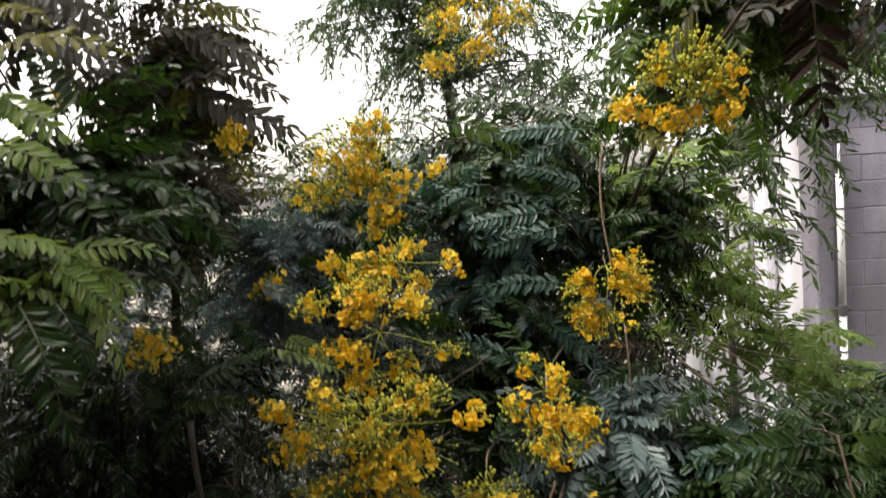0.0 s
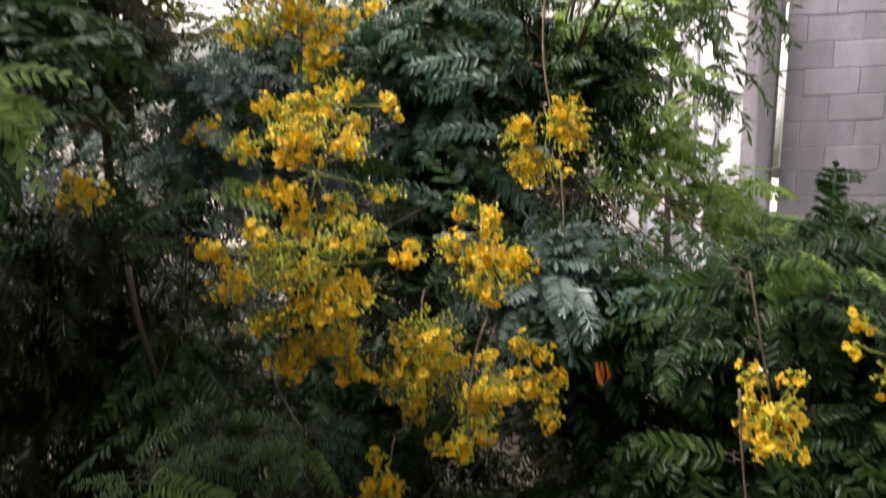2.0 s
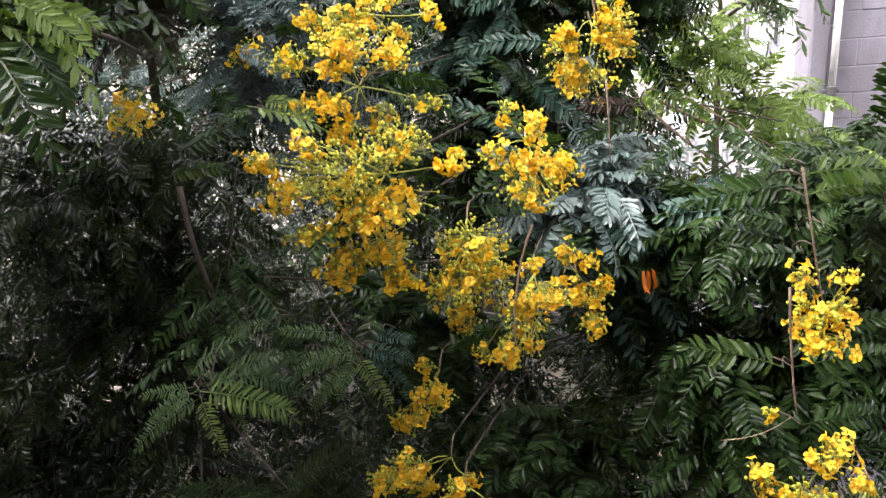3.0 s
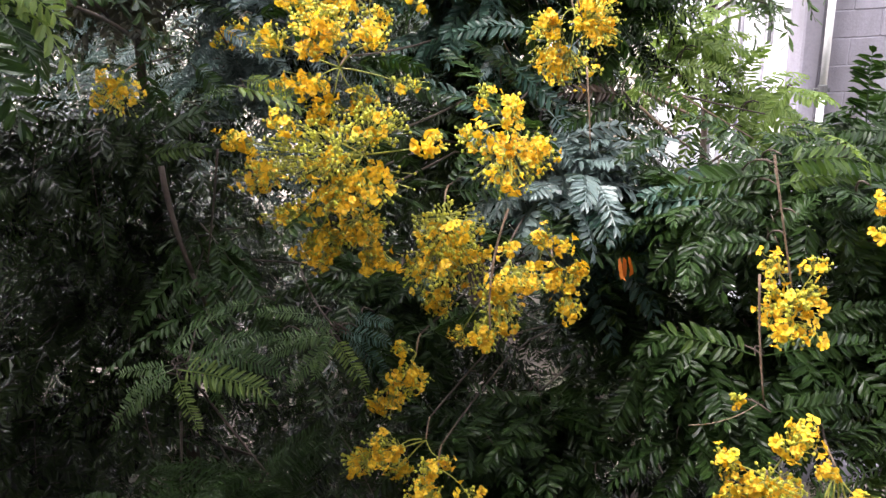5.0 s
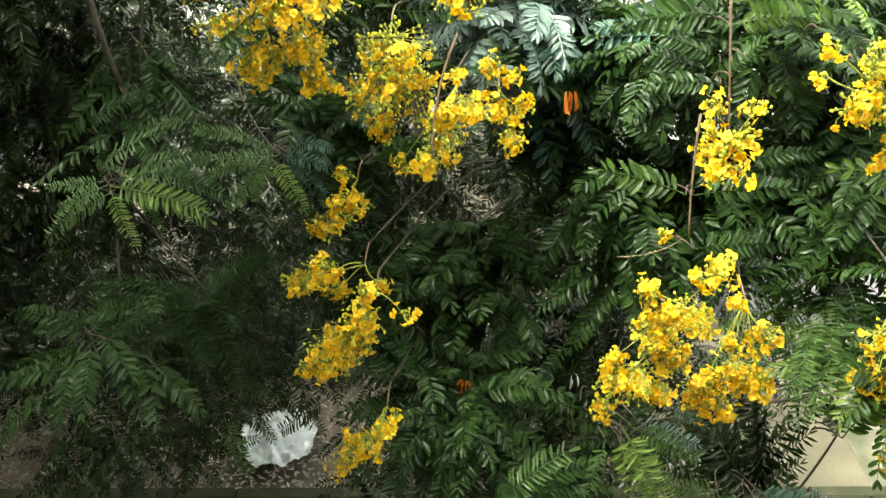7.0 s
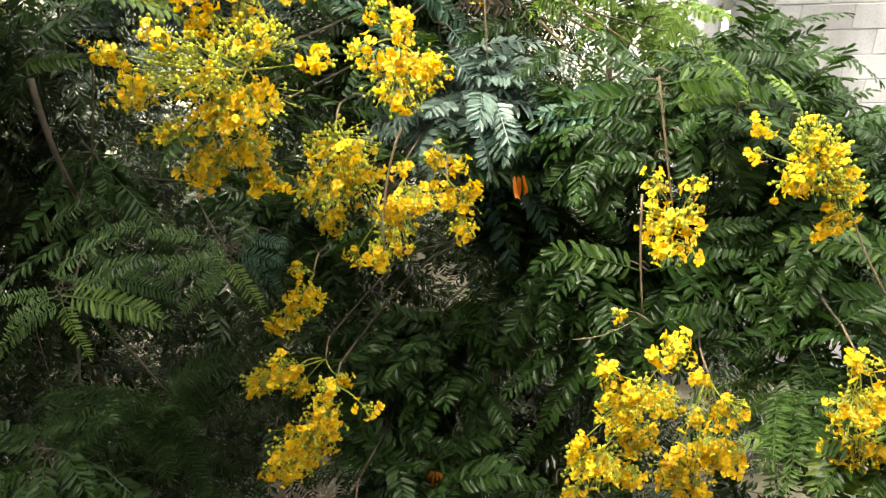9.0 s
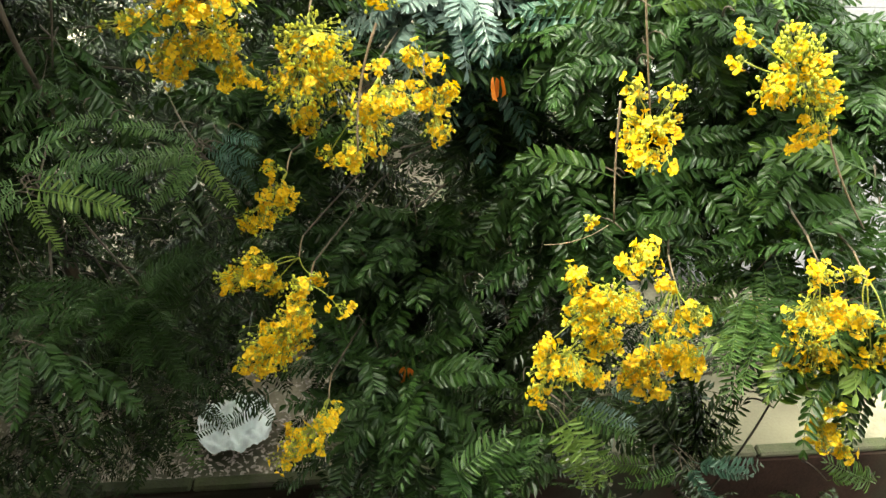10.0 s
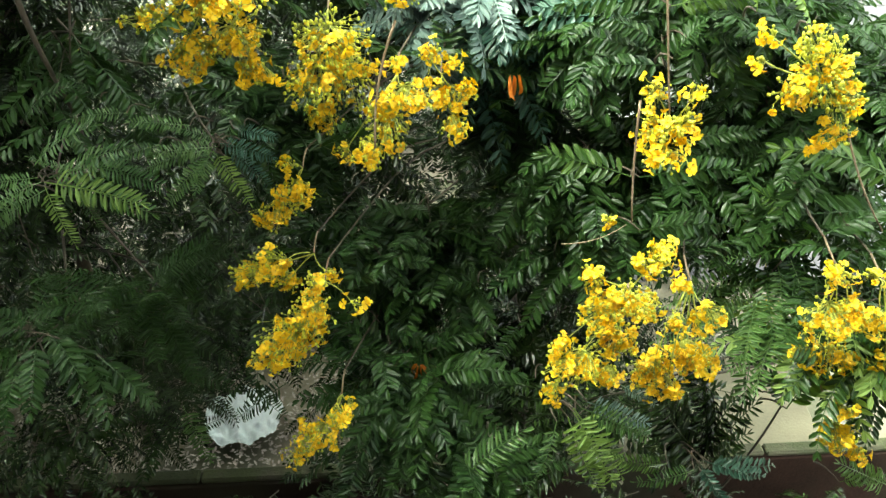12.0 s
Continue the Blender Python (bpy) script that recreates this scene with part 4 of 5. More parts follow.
flower_head(senna, (0.60, 1.76, 4.54), ((0.50, 1.68, 4.50, 0.18, 0.14, 0.9, 0.8), (0.70, 1.68, 4.50, 0.2, 0.16, 0.9, 0.8)))
flower_head(senna, (-0.386, 1.600, 3.385), ((-0.506, 1.540, 3.355, 0.13, 0.06, 0.7, 0.8), (-0.448, 1.550, 3.278, 0.05, 0.05, 0.9, 0.5)))
senna.done()

# second flowering tree, nearer to the block house
side_tree = Tree("flowering_tree", "flowering tree with arching leaves and hanging yellow flower heads", (3.0, 2.2, 0), (1.15, 2.15, 3.1), 0.05, 33, (0.0, -0.1), limit=300)
side_tree.frond((0.67, 1.93, 3.25), (0.34, 1.86, 3.24), LEAF_TEAL, LEAVES, 50)
side_tree.frond((0.65, 1.73, 3.26), (0.47, 1.66, 3.30), LEAF, LEAVES, 50)
side_tree.frond((0.65, 1.69, 3.22), (0.47, 1.62, 3.17), LEAF, LEAVES, 45)
side_tree.frond((0.65, 1.63, 3.26), (0.71, 1.56, 3.38), LEAF, FERNS, 50)
side_tree.frond((0.64, 1.69, 3.36), (0.82, 1.62, 3.36), LEAF_MID, LEAVES, 40)
side_tree.frond((0.76, 1.73, 3.18), (0.90, 1.66, 3.26), LEAF_MID, LEAVES, 45)
side_tree.frond((0.60, 1.61, 2.96), (0.35, 1.54, 3.03), LEAF_MID, LEAVES, 55)
side_tree.frond((0.62, 1.61, 2.96), (0.85, 1.54, 2.98), LEAF, LEAVES, 60)
side_tree.frond((0.63, 1.55, 2.84), (0.85, 1.48, 2.84), LEAF, LEAVES, 55)
side_tree.frond((1.21, 1.55, 3.00), (0.91, 1.48, 3.01), LEAF_MID, LEAVES, 55)
side_tree.frond((0.89, 1.53, 3.37), (0.79, 1.46, 3.46), LEAF_YOUNG, LEAVES, 50)
side_tree.frond((1.23, 1.75, 3.22), (1.06, 1.68, 3.31), LEAF, LEAVES, 50)
side_tree.frond((1.31, 1.63, 2.86), (1.01, 1.56, 2.85), LEAF, LEAVES, 50)
side_tree.frond((0.63, 1.81, 2.94), (0.44, 1.74, 3.04), LEAF, LEAVES, 55)
side_tree.frond((0.56, 1.85, 3.07), (0.40, 1.78, 3.01), LEAF, LEAVES, 50)
side_tree.frond((0.43, 1.95, 3.23), (0.37, 1.88, 3.11), LEAF_TEAL, LEAVES, 40)
side_tree.frond((0.77, 1.75, 2.99), (0.95, 1.68, 3.02), LEAF, LEAVES, 35)
side_tree.frond((1.03, 1.77, 2.96), (0.83, 1.70, 2.93), LEAF, FERNS, 40)
side_tree.frond((1.17, 1.65, 2.74), (0.92, 1.58, 2.88), LEAF_MID, FERNS, 50)
side_tree.frond((0.93, 1.75, 3.18), (1.06, 1.68, 3.15), LEAF, LEAVES, 45)
side_tree.frond((0.49, 1.83, 2.81), (0.32, 1.76, 2.75), LEAF, LEAVES, 45)
side_tree.frond((1.23, 1.65, 2.89), (1.28, 1.58, 2.79), LEAF, LEAVES, 45)
side_tree.frond((0.29, 2.05, 3.24), (0.18, 1.98, 3.15), LEAF_TEAL, FERNS, 40)
side_tree.frond((0.54, 1.95, 3.26), (0.35, 1.88, 3.29), LEAF_TEAL, LEAVES, 50)
side_tree.frond((0.65, 1.75, 3.37), (0.39, 1.68, 3.33), LEAF, LEAVES, 60)
side_tree.frond((0.63, 1.73, 3.40), (0.47, 1.66, 3.45), LEAF, LEAVES, 45)
side_tree.frond((0.62, 1.65, 3.42), (0.86, 1.58, 3.38), LEAF_MID, LEAVES, 45)
side_tree.frond((0.77, 1.53, 3.40), (0.69, 1.46, 3.51), LEAF_YOUNG, LEAVES, 40)
side_tree.frond((1.01, 1.93, 3.50), (0.85, 1.86, 3.47), LEAF, LEAVES, 45)
side_tree.frond((0.98, 1.83, 3.44), (0.74, 1.76, 3.46), LEAF, LEAVES, 45)
side_tree.frond((1.04, 2.03, 3.56), (0.89, 1.96, 3.58), LEAF, LEAVES, 40)
side_tree.frond((0.67, 1.78, 3.41), (0.76, 1.71, 3.44), LEAF, LEAVES, 45)
side_tree.frond((0.64, 1.73, 3.23), (0.43, 1.66, 3.22), LEAF, LEAVES, 55)
side_tree.frond((0.69, 1.68, 3.29), (0.80, 1.61, 3.26), LEAF, LEAVES, 50)
side_tree.frond((0.62, 1.83, 3.41), (0.44, 1.76, 3.49), LEAF, LEAVES, 45)
side_tree.frond((0.44, 1.98, 3.44), (0.29, 1.91, 3.37), LEAF, LEAVES, 40)
side_tree.rod((0.535, 1.42, 3.25), (0.548, 1.36, 2.99), 0.0028, side=0.004)
side_tree.rod((0.557, 1.470, 3.485), (0.616, 1.450, 3.180), 0.0026, side=0.006)
side_tree.rod((0.40, 1.36, 2.928), (0.54, 1.37, 2.977), 0.0012)
side_tree.rod((1.00, 1.45, 3.17), (1.10, 1.36, 2.98), 0.0027)
side_tree.rod((1.042, 1.500, 1.850), (1.147, 1.520, 2.249), 0.0045, BARK, side=0.01)
side_tree.crown((0.56, 2.00, 3.24), 0.50, 0.25, 12, near=True)
side_tree.crown((0.86, 1.95, 3.36), 0.36, 0.28, 9, near=True)
side_tree.crown((0.83, 1.95, 2.86), 0.40, 0.44, 14, near=True)
side_tree.crown((1.09, 1.88, 3.02), 0.36, 0.36, 10, near=True)
side_tree.crown((1.20, 1.51, 2.64), 0.50, 0.38, 13, young=0.12)
side_tree.crown((0.57, 1.60, 2.10), 0.30, 0.26, 3, LEAF_SHADED)
side_tree.crown((0.85, 1.65, 2.16), 0.30, 0.24, 3, LEAF_SHADED)
side_tree.crown((1.22, 2.37, 3.30), 0.40, 0.34, 10, young=0.3)
side_tree.crown((1.13, 2.05, 3.16), 0.42, 0.40, 14)
side_tree.crown((1.30, 2.0, 3.0), 0.4, 0.6, 14)
side_tree.crown((1.14, 1.95, 2.85), 0.40, 0.40, 12, young=0.15)
side_tree.crown((1.01, 1.62, 2.66), 0.20, 0.24, 2, LEAF_FERN, FERNS)
side_tree.crown((1.0, 2.15, 2.75), 0.9, 0.8, 34, LEAF_SHADED)
flower_head(side_tree, (0.629, 1.490, 3.160), ((0.575, 1.464, 3.254, 0.069, 0.057, 0.8, 0.6), (0.665, 1.467, 3.249, 0.069, 0.057, 0.8, 0.5), (0.565, 1.454, 3.173, 0.051, 0.146, 0.9, 0.8), (0.660, 1.468, 3.168, 0.064, 0.104, 0.9, 0.9), (0.606, 1.411, 3.116, 0.116, 0.067, 1.3, 0.4), (0.607, 1.427, 3.177, 0.078, 0.072, 0.5, 1.2),), limb=False)
flower_head(side_tree, (0.922, 1.480, 3.282), ((0.904, 1.458, 3.300, 0.133, 0.174, 0.6, 1.5), (0.967, 1.447, 3.234, 0.085, 0.130, 0.6, 1.4), (0.831, 1.425, 3.269, 0.098, 0.081, 1.1, 0.4), (0.965, 1.457, 3.154, 0.116, 0.061, 1.3, 0.3), (0.865, 1.437, 3.375, 0.084, 0.078, 0.5, 1.3), (0.771, 1.449, 3.328, 0.037, 0.032, 0.5, 0.2), (0.759, 1.418, 3.394, 0.049, 0.049, 0.7, 0.4),))
flower_head(side_tree, (0.567, 1.340, 2.816), ((0.592, 1.281, 2.949, 0.099, 0.103, 1.3, 0.8), (0.464, 1.297, 2.888, 0.077, 0.081, 1.3, 0.6), (0.548, 1.278, 2.841, 0.151, 0.101, 1.2, 1.0), (0.496, 1.293, 2.777, 0.123, 0.097, 1.2, 0.8), (0.553, 1.328, 2.667, 0.144, 0.109, 1.4, 0.7), (0.409, 1.290, 2.680, 0.074, 0.083, 1.4, 0.5), (0.455, 1.271, 2.631, 0.155, 0.121, 1.3, 0.9), (0.408, 1.273, 2.550, 0.076, 0.058, 1.3, 0.5), (0.531, 1.280, 2.599, 0.085, 0.071, 1.2, 0.8), (0.606, 1.317, 2.785, 0.081, 0.094, 1.2, 0.8),), limb=False)
flower_head(side_tree, (0.741, 1.430, 2.774), ((0.694, 1.372, 2.802, 0.056, 0.056, 1.0, 0.5), (0.785, 1.367, 2.716, 0.085, 0.103, 1.4, 0.5), (0.696, 1.356, 2.709, 0.075, 0.068, 1.2, 0.5), (0.761, 1.409, 2.543, 0.170, 0.125, 1.6, 0.4), (0.671, 1.375, 2.512, 0.139, 0.132, 1.6, 0.4), (0.805, 1.362, 2.569, 0.089, 0.089, 1.4, 0.4), (0.717, 1.354, 2.473, 0.140, 0.050, 1.4, 0.3),))
flower_head(side_tree, (1.035, 1.370, 2.879), ((1.015, 1.293, 2.770, 0.123, 0.149, 1.1, 0.7), (1.069, 1.300, 2.639, 0.170, 0.084, 1.3, 0.5), (1.027, 1.331, 2.873, 0.079, 0.079, 0.9, 0.8), (0.988, 1.299, 2.675, 0.070, 0.083, 1.0, 0.6), (1.069, 1.292, 2.793, 0.077, 0.116, 0.9, 0.7),))
flower_head(side_tree, (1.147, 1.350, 2.848), ((1.144, 1.299, 2.754, 0.124, 0.081, 1.1, 0.6), (1.194, 1.285, 2.657, 0.074, 0.054, 1.0, 0.4), (1.095, 1.330, 2.885, 0.057, 0.036, 0.5, 0.8), (1.216, 1.277, 2.724, 0.105, 0.157, 1.0, 0.6),))
flower_head(side_tree, (1.091, 1.300, 2.526), ((1.126, 1.252, 2.519, 0.076, 0.058, 0.8, 0.9), (1.154, 1.266, 2.418, 0.132, 0.101, 1.1, 0.7), (1.195, 1.245, 2.380, 0.075, 0.061, 1.0, 0.6),))
flower_head(side_tree, (0.523, 1.400, 2.963), ((0.497, 1.379, 2.988, 0.038, 0.030, 0.5, 0.8),), limb=False)
flower_head(side_tree, (1.095, 1.900, 2.735), ((1.055, 1.849, 2.706, 0.084, 0.117, 0.1, 0.9), (1.099, 1.835, 2.636, 0.068, 0.085, 0.1, 0.9), (1.184, 1.845, 2.363, 0.082, 0.092, 0.1, 0.8),))
side_tree.done()

# dark tree on the shaded side
dark_tree = Tree("shade_tree", "tall dark tree with bronze-green pinnate leaves", (-1.75, 3.1, 0), (-1.12, 2.55, 5.1), 0.045, 44, (0.0, 0.15), limit=300)
dark_tree.frond((-0.89, 1.98, 2.04), (-0.65, 1.91, 1.96), LEAF, FERNS, 25)
dark_tree.frond((-0.87, 1.98, 1.86), (-0.64, 1.91, 1.78), LEAF, FERNS, 25)
dark_tree.frond((-0.88, 1.95, 1.70), (-0.81, 1.88, 1.42), LEAF_FERN, FERNS, 30)
dark_tree.frond((-0.68, 2.03, 1.80), (-0.51, 1.96, 1.57), LEAF, FERNS, 30)
dark_tree.frond((-0.47, 2.01, 1.78), (-0.64, 1.94, 1.52), LEAF, FERNS, 35)
dark_tree.frond((-1.03, 1.93, 2.37), (-0.91, 1.86, 2.23), LEAF, FERNS, 25)
dark_tree.frond((-0.94, 1.93, 2.33), (-0.82, 1.86, 2.20), LEAF_MID, FERNS, 30)
dark_tree.frond((-1.15, 1.83, 2.04), (-0.99, 1.76, 1.87), LEAF_SHADED, FERNS, 30)
dark_tree.frond((-1.33, 1.73, 1.92), (-1.16, 1.66, 1.72), LEAF_SHADED, FERNS, 35)
dark_tree.frond((-1.09, 1.68, 1.70), (-1.12, 1.61, 1.52), LEAF_SHADED, FERNS, 35)
dark_tree.frond((-1.44, 1.68, 1.77), (-1.30, 1.61, 1.61), LEAF_SHADED, FERNS, 35)
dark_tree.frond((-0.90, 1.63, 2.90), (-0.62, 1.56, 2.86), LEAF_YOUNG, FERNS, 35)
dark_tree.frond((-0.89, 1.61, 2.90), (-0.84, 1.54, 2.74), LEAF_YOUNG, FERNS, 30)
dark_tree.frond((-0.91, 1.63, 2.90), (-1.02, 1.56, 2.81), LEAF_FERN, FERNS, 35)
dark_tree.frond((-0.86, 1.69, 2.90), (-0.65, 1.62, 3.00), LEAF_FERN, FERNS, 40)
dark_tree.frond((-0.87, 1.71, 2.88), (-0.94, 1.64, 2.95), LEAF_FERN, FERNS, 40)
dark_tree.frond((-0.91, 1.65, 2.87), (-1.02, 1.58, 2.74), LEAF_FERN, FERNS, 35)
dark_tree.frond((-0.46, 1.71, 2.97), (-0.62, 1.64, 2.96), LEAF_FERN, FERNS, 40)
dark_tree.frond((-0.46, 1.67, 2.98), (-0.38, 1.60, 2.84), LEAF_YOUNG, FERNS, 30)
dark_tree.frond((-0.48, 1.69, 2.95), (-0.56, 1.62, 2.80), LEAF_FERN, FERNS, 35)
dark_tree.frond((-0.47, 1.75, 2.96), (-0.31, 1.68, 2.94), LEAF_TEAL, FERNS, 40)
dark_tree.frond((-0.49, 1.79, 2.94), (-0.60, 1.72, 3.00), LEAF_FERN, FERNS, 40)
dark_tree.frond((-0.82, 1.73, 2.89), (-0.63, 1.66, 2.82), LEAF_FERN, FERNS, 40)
dark_tree.frond((-0.45, 1.83, 2.96), (-0.32, 1.76, 2.96), LEAF_TEAL, FERNS, 40)
dark_tree.frond((-1.08, 2.08, 3.46), (-0.81, 2.01, 3.52), LEAF, LEAVES, 45)
dark_tree.frond((-1.12, 2.08, 3.39), (-0.90, 2.01, 3.41), LEAF_MID, LEAVES, 45)
dark_tree.frond((-0.92, 2.08, 3.67), (-0.81, 2.01, 3.51), LEAF, LEAVES, 40)
dark_tree.frond((-1.00, 2.13, 3.55), (-1.16, 2.06, 3.44), LEAF, LEAVES, 40)
dark_tree.frond((-0.67, 1.83, 3.64), (-0.53, 1.76, 3.58), LEAF_YOUNG, FERNS, 40)
dark_tree.frond((-0.69, 1.83, 3.62), (-0.76, 1.76, 3.60), LEAF_FERN, FERNS, 40)
dark_tree.frond((-1.26, 2.03, 3.49), (-1.41, 1.96, 3.40), LEAF, LEAVES, 35)
dark_tree.frond((-0.98, 2.13, 3.77), (-1.08, 2.06, 3.65), LEAF, LEAVES, 40)
dark_tree.frond((-0.84, 2.13, 3.76), (-0.71, 2.06, 3.66), LEAF_BLUE, LEAVES, 40)
dark_tree.frond((-0.87, 1.25, 3.92), (-0.66, 1.18, 3.89), LEAF_YOUNG, LEAVES, 40)
dark_tree.frond((-0.85, 1.23, 3.92), (-0.72, 1.16, 3.80), LEAF_YOUNG, LEAVES, 35)
dark_tree.frond((-0.86, 1.27, 3.94), (-0.71, 1.20, 3.84), LEAF_YOUNG, LEAVES, 40)
dark_tree.frond((-0.89, 1.18, 4.23), (-0.74, 1.11, 4.11), LEAF_YOUNG, BROAD, 35)
dark_tree.frond((-0.96, 1.25, 4.14), (-0.77, 1.18, 4.04), LEAF_YOUNG, BROAD, 35)
dark_tree.frond((-1.00, 1.33, 4.07), (-0.78, 1.26, 3.98), LEAF, BROAD, 40)
dark_tree.frond((-0.97, 1.53, 4.07), (-0.74, 1.46, 3.96), LEAF_MID, LEAVES, 40)
dark_tree.frond((-0.92, 1.23, 4.37), (-0.78, 1.16, 4.32), LEAF_OLIVE, BROAD, 35)
dark_tree.frond((-1.00, 1.33, 4.33), (-0.75, 1.26, 4.26), LEAF_OLIVE, BROAD, 40)
dark_tree.frond((-1.09, 2.18, 4.39), (-0.73, 2.11, 4.14), LEAF_BRONZE, LEAVES, 40)
dark_tree.frond((-1.11, 2.18, 4.54), (-0.76, 2.11, 4.38), LEAF_BRONZE, LEAVES, 40)
dark_tree.frond((-1.07, 2.23, 4.28), (-0.69, 2.16, 4.19), LEAF_BRONZE, LEAVES, 35)
dark_tree.frond((-1.11, 2.23, 4.62), (-0.81, 2.16, 4.49), LEAF_OLIVE, LEAVES, 40)
dark_tree.frond((-1.09, 2.23, 4.46), (-0.76, 2.16, 4.27), LEAF_BRONZE, LEAVES, 40)
dark_tree.frond((-1.14, 1.93, 4.53), (-1.26, 1.86, 4.50), LEAF_BRONZE, LEAVES, 40)
dark_tree.frond((-1.20, 1.73, 4.46), (-0.97, 1.66, 4.31), LEAF_BRONZE, LEAVES, 40)
dark_tree.frond((-1.15, 2.13, 4.08), (-0.91, 2.06, 3.83), LEAF, LEAVES, 40)
dark_tree.frond((-1.20, 1.63, 4.55), (-0.95, 1.56, 4.40), LEAF_BRONZE, LEAVES, 40)
dark_tree.frond((-0.91, 1.67, 2.89), (-0.67, 1.60, 2.93), LEAF_FERN, FERNS, 40)
dark_tree.frond((-0.88, 1.65, 2.89), (-0.65, 1.58, 2.77), LEAF_FERN, FERNS, 40)
dark_tree.frond((-0.94, 1.67, 2.89), (-1.07, 1.60, 2.88), LEAF_FERN, FERNS, 40)
dark_tree.frond((-0.99, 1.75, 2.88), (-0.76, 1.68, 3.01), LEAF_FERN, FERNS, 40)
dark_tree.frond((-0.49, 1.71, 2.96), (-0.63, 1.64, 2.88), LEAF_FERN, FERNS, 40)
dark_tree.frond((-0.45, 1.65, 3.01), (-0.48, 1.58, 2.89), LEAF_FERN, FERNS, 40)
dark_tree.frond((-0.44, 1.73, 2.96), (-0.34, 1.66, 2.85), LEAF_TEAL, FERNS, 40)
dark_tree.frond((-0.65, 1.79, 2.93), (-0.77, 1.72, 2.85), LEAF_FERN, FERNS, 40)
dark_tree.frond((-0.98, 1.65, 2.86), (-1.10, 1.58, 2.71), LEAF_FERN, FERNS, 40)
dark_tree.frond((-0.85, 1.69, 2.88), (-0.81, 1.62, 2.74), LEAF_FERN, FERNS, 40)
dark_tree.frond((-0.42, 1.83, 2.97), (-0.48, 1.76, 3.03), LEAF_FERN, FERNS, 40)
dark_tree.frond((-0.57, 1.83, 2.97), (-0.72, 1.76, 2.99), LEAF_FERN, FERNS, 40)
dark_tree.frond((-0.76, 1.88, 2.98), (-0.90, 1.81, 2.96), LEAF_FERN, FERNS, 40)
dark_tree.frond((-1.10, 1.93, 2.91), (-0.89, 1.86, 3.03), LEAF, FERNS, 40)
dark_tree.frond((-0.85, 1.93, 3.00), (-0.92, 1.86, 3.09), LEAF, FERNS, 40)
dark_tree.limb((-0.88, 1.66, 2.91), 0.004, 0.5)
dark_tree.limb((-0.47, 1.72, 2.98), 0.004, 0.5)
dark_tree.crown((-1.14, 2.38, 4.61), 0.46, 1.01, 20, LEAF_BRONZE, BROAD, young=0.25)
dark_tree.crown((-1.41, 1.96, 4.65), 0.53, 0.58, 5, LEAF_BRONZE, BROAD, young=0.25)
dark_tree.crown((-1.11, 1.60, 4.12), 0.53, 0.38, 13, LEAF, BROAD, near=True, young=0.12)
dark_tree.crown((-0.90, 1.30, 3.90), 0.26, 0.16, 3, near=True)
dark_tree.leaf((-0.86, 1.25, 3.96), (0.35, 0.0, -0.55), LEAF_YOUNG, near=True)
dark_tree.leaf((-0.88, 1.24, 3.94), (0.1, -0.05, -0.7), LEAF_YOUNG, near=True)
dark_tree.crown((-1.31, 2.59, 4.05), 0.72, 0.77, 18, LEAF_BRONZE, BROAD)
dark_tree.crown((-1.56, 2.36, 3.42), 1.31, 0.68, 36, LEAF_SHADED)
dark_tree.crown((-1.62, 2.55, 3.00), 1.25, 1.00, 36, LEAF_SHADED, FERNS)
dark_tree.crown((-1.08, 2.04, 2.00), 0.77, 0.60, 9, LEAF_SHADED, FERNS)
dark_tree.crown((-0.62, 2.28, 1.90), 0.35, 0.25, 5, LEAF_SHADED, FERNS)
dark_tree.crown((-1.18, 1.75, 1.80), 0.65, 0.45, 5, LEAF_SHADED)
dark_tree.leaf((-0.68, 1.76, 3.64), (0.8, 0.1, -0.2), LEAF_YOUNG, BROAD, 0.8, True, 20)
dark_tree.leaf((-1.02, 1.20, 3.93), (0.9, 0.1, -0.25), LEAF_YOUNG, near=True)
dark_tree.leaf((-1.02, 1.18, 3.96), (0.75, 0.0, -0.5), LEAF_YOUNG, near=True)
dark_tree.leaf((-1.00, 1.22, 3.98), (0.8, 0.2, 0.0), LEAF_YOUNG, near=True)
dark_tree.crown((-1.12, 2.45, 1.30), 0.26, 0.18, 3, LEAF_SHADED, FERNS)
dark_tree.fill((-3.2, 2.5, 1.0), (-1.3, 3.3, 3.3), 110, LEAF_SHADED, limbs=0)
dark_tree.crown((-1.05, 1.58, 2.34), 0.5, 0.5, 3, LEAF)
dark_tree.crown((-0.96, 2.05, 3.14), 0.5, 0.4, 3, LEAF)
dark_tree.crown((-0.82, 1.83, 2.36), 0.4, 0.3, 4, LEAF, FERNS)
dark_tree.fill((-2.42, 2.35, 2.03), (-1.67, 2.98, 2.85), 36, LEAF_SHADED, size=1.3, limbs=0)
dark_tree.fill((-1.7, 2.35, 0.9), (-0.9, 3.1, 2.9), 50, LEAF_SHADED, limbs=0)
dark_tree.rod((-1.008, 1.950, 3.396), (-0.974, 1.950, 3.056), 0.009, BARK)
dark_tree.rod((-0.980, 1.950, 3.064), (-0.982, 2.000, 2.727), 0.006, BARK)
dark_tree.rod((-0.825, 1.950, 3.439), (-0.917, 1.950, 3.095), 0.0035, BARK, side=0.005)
# Unseen foliage at the left and overhead, added to shade the left.
dark_tree.fill((-4.0, 0.0, 2.0), (-2.0, 2.4, 6.0), 100, LEAF_SHADED, size=1.5, limbs=0)
dark_tree.fill((-4.2, 0.6, 5.1), (-1.6, 3.2, 6.3), 110, LEAF_SHADED, size=1.5, limbs=0)
dark_tree.fill((-4.4, 2.4, 0.8), (-2.6, 4.2, 4.3), 80, LEAF_SHADED, size=1.5, limbs=0)
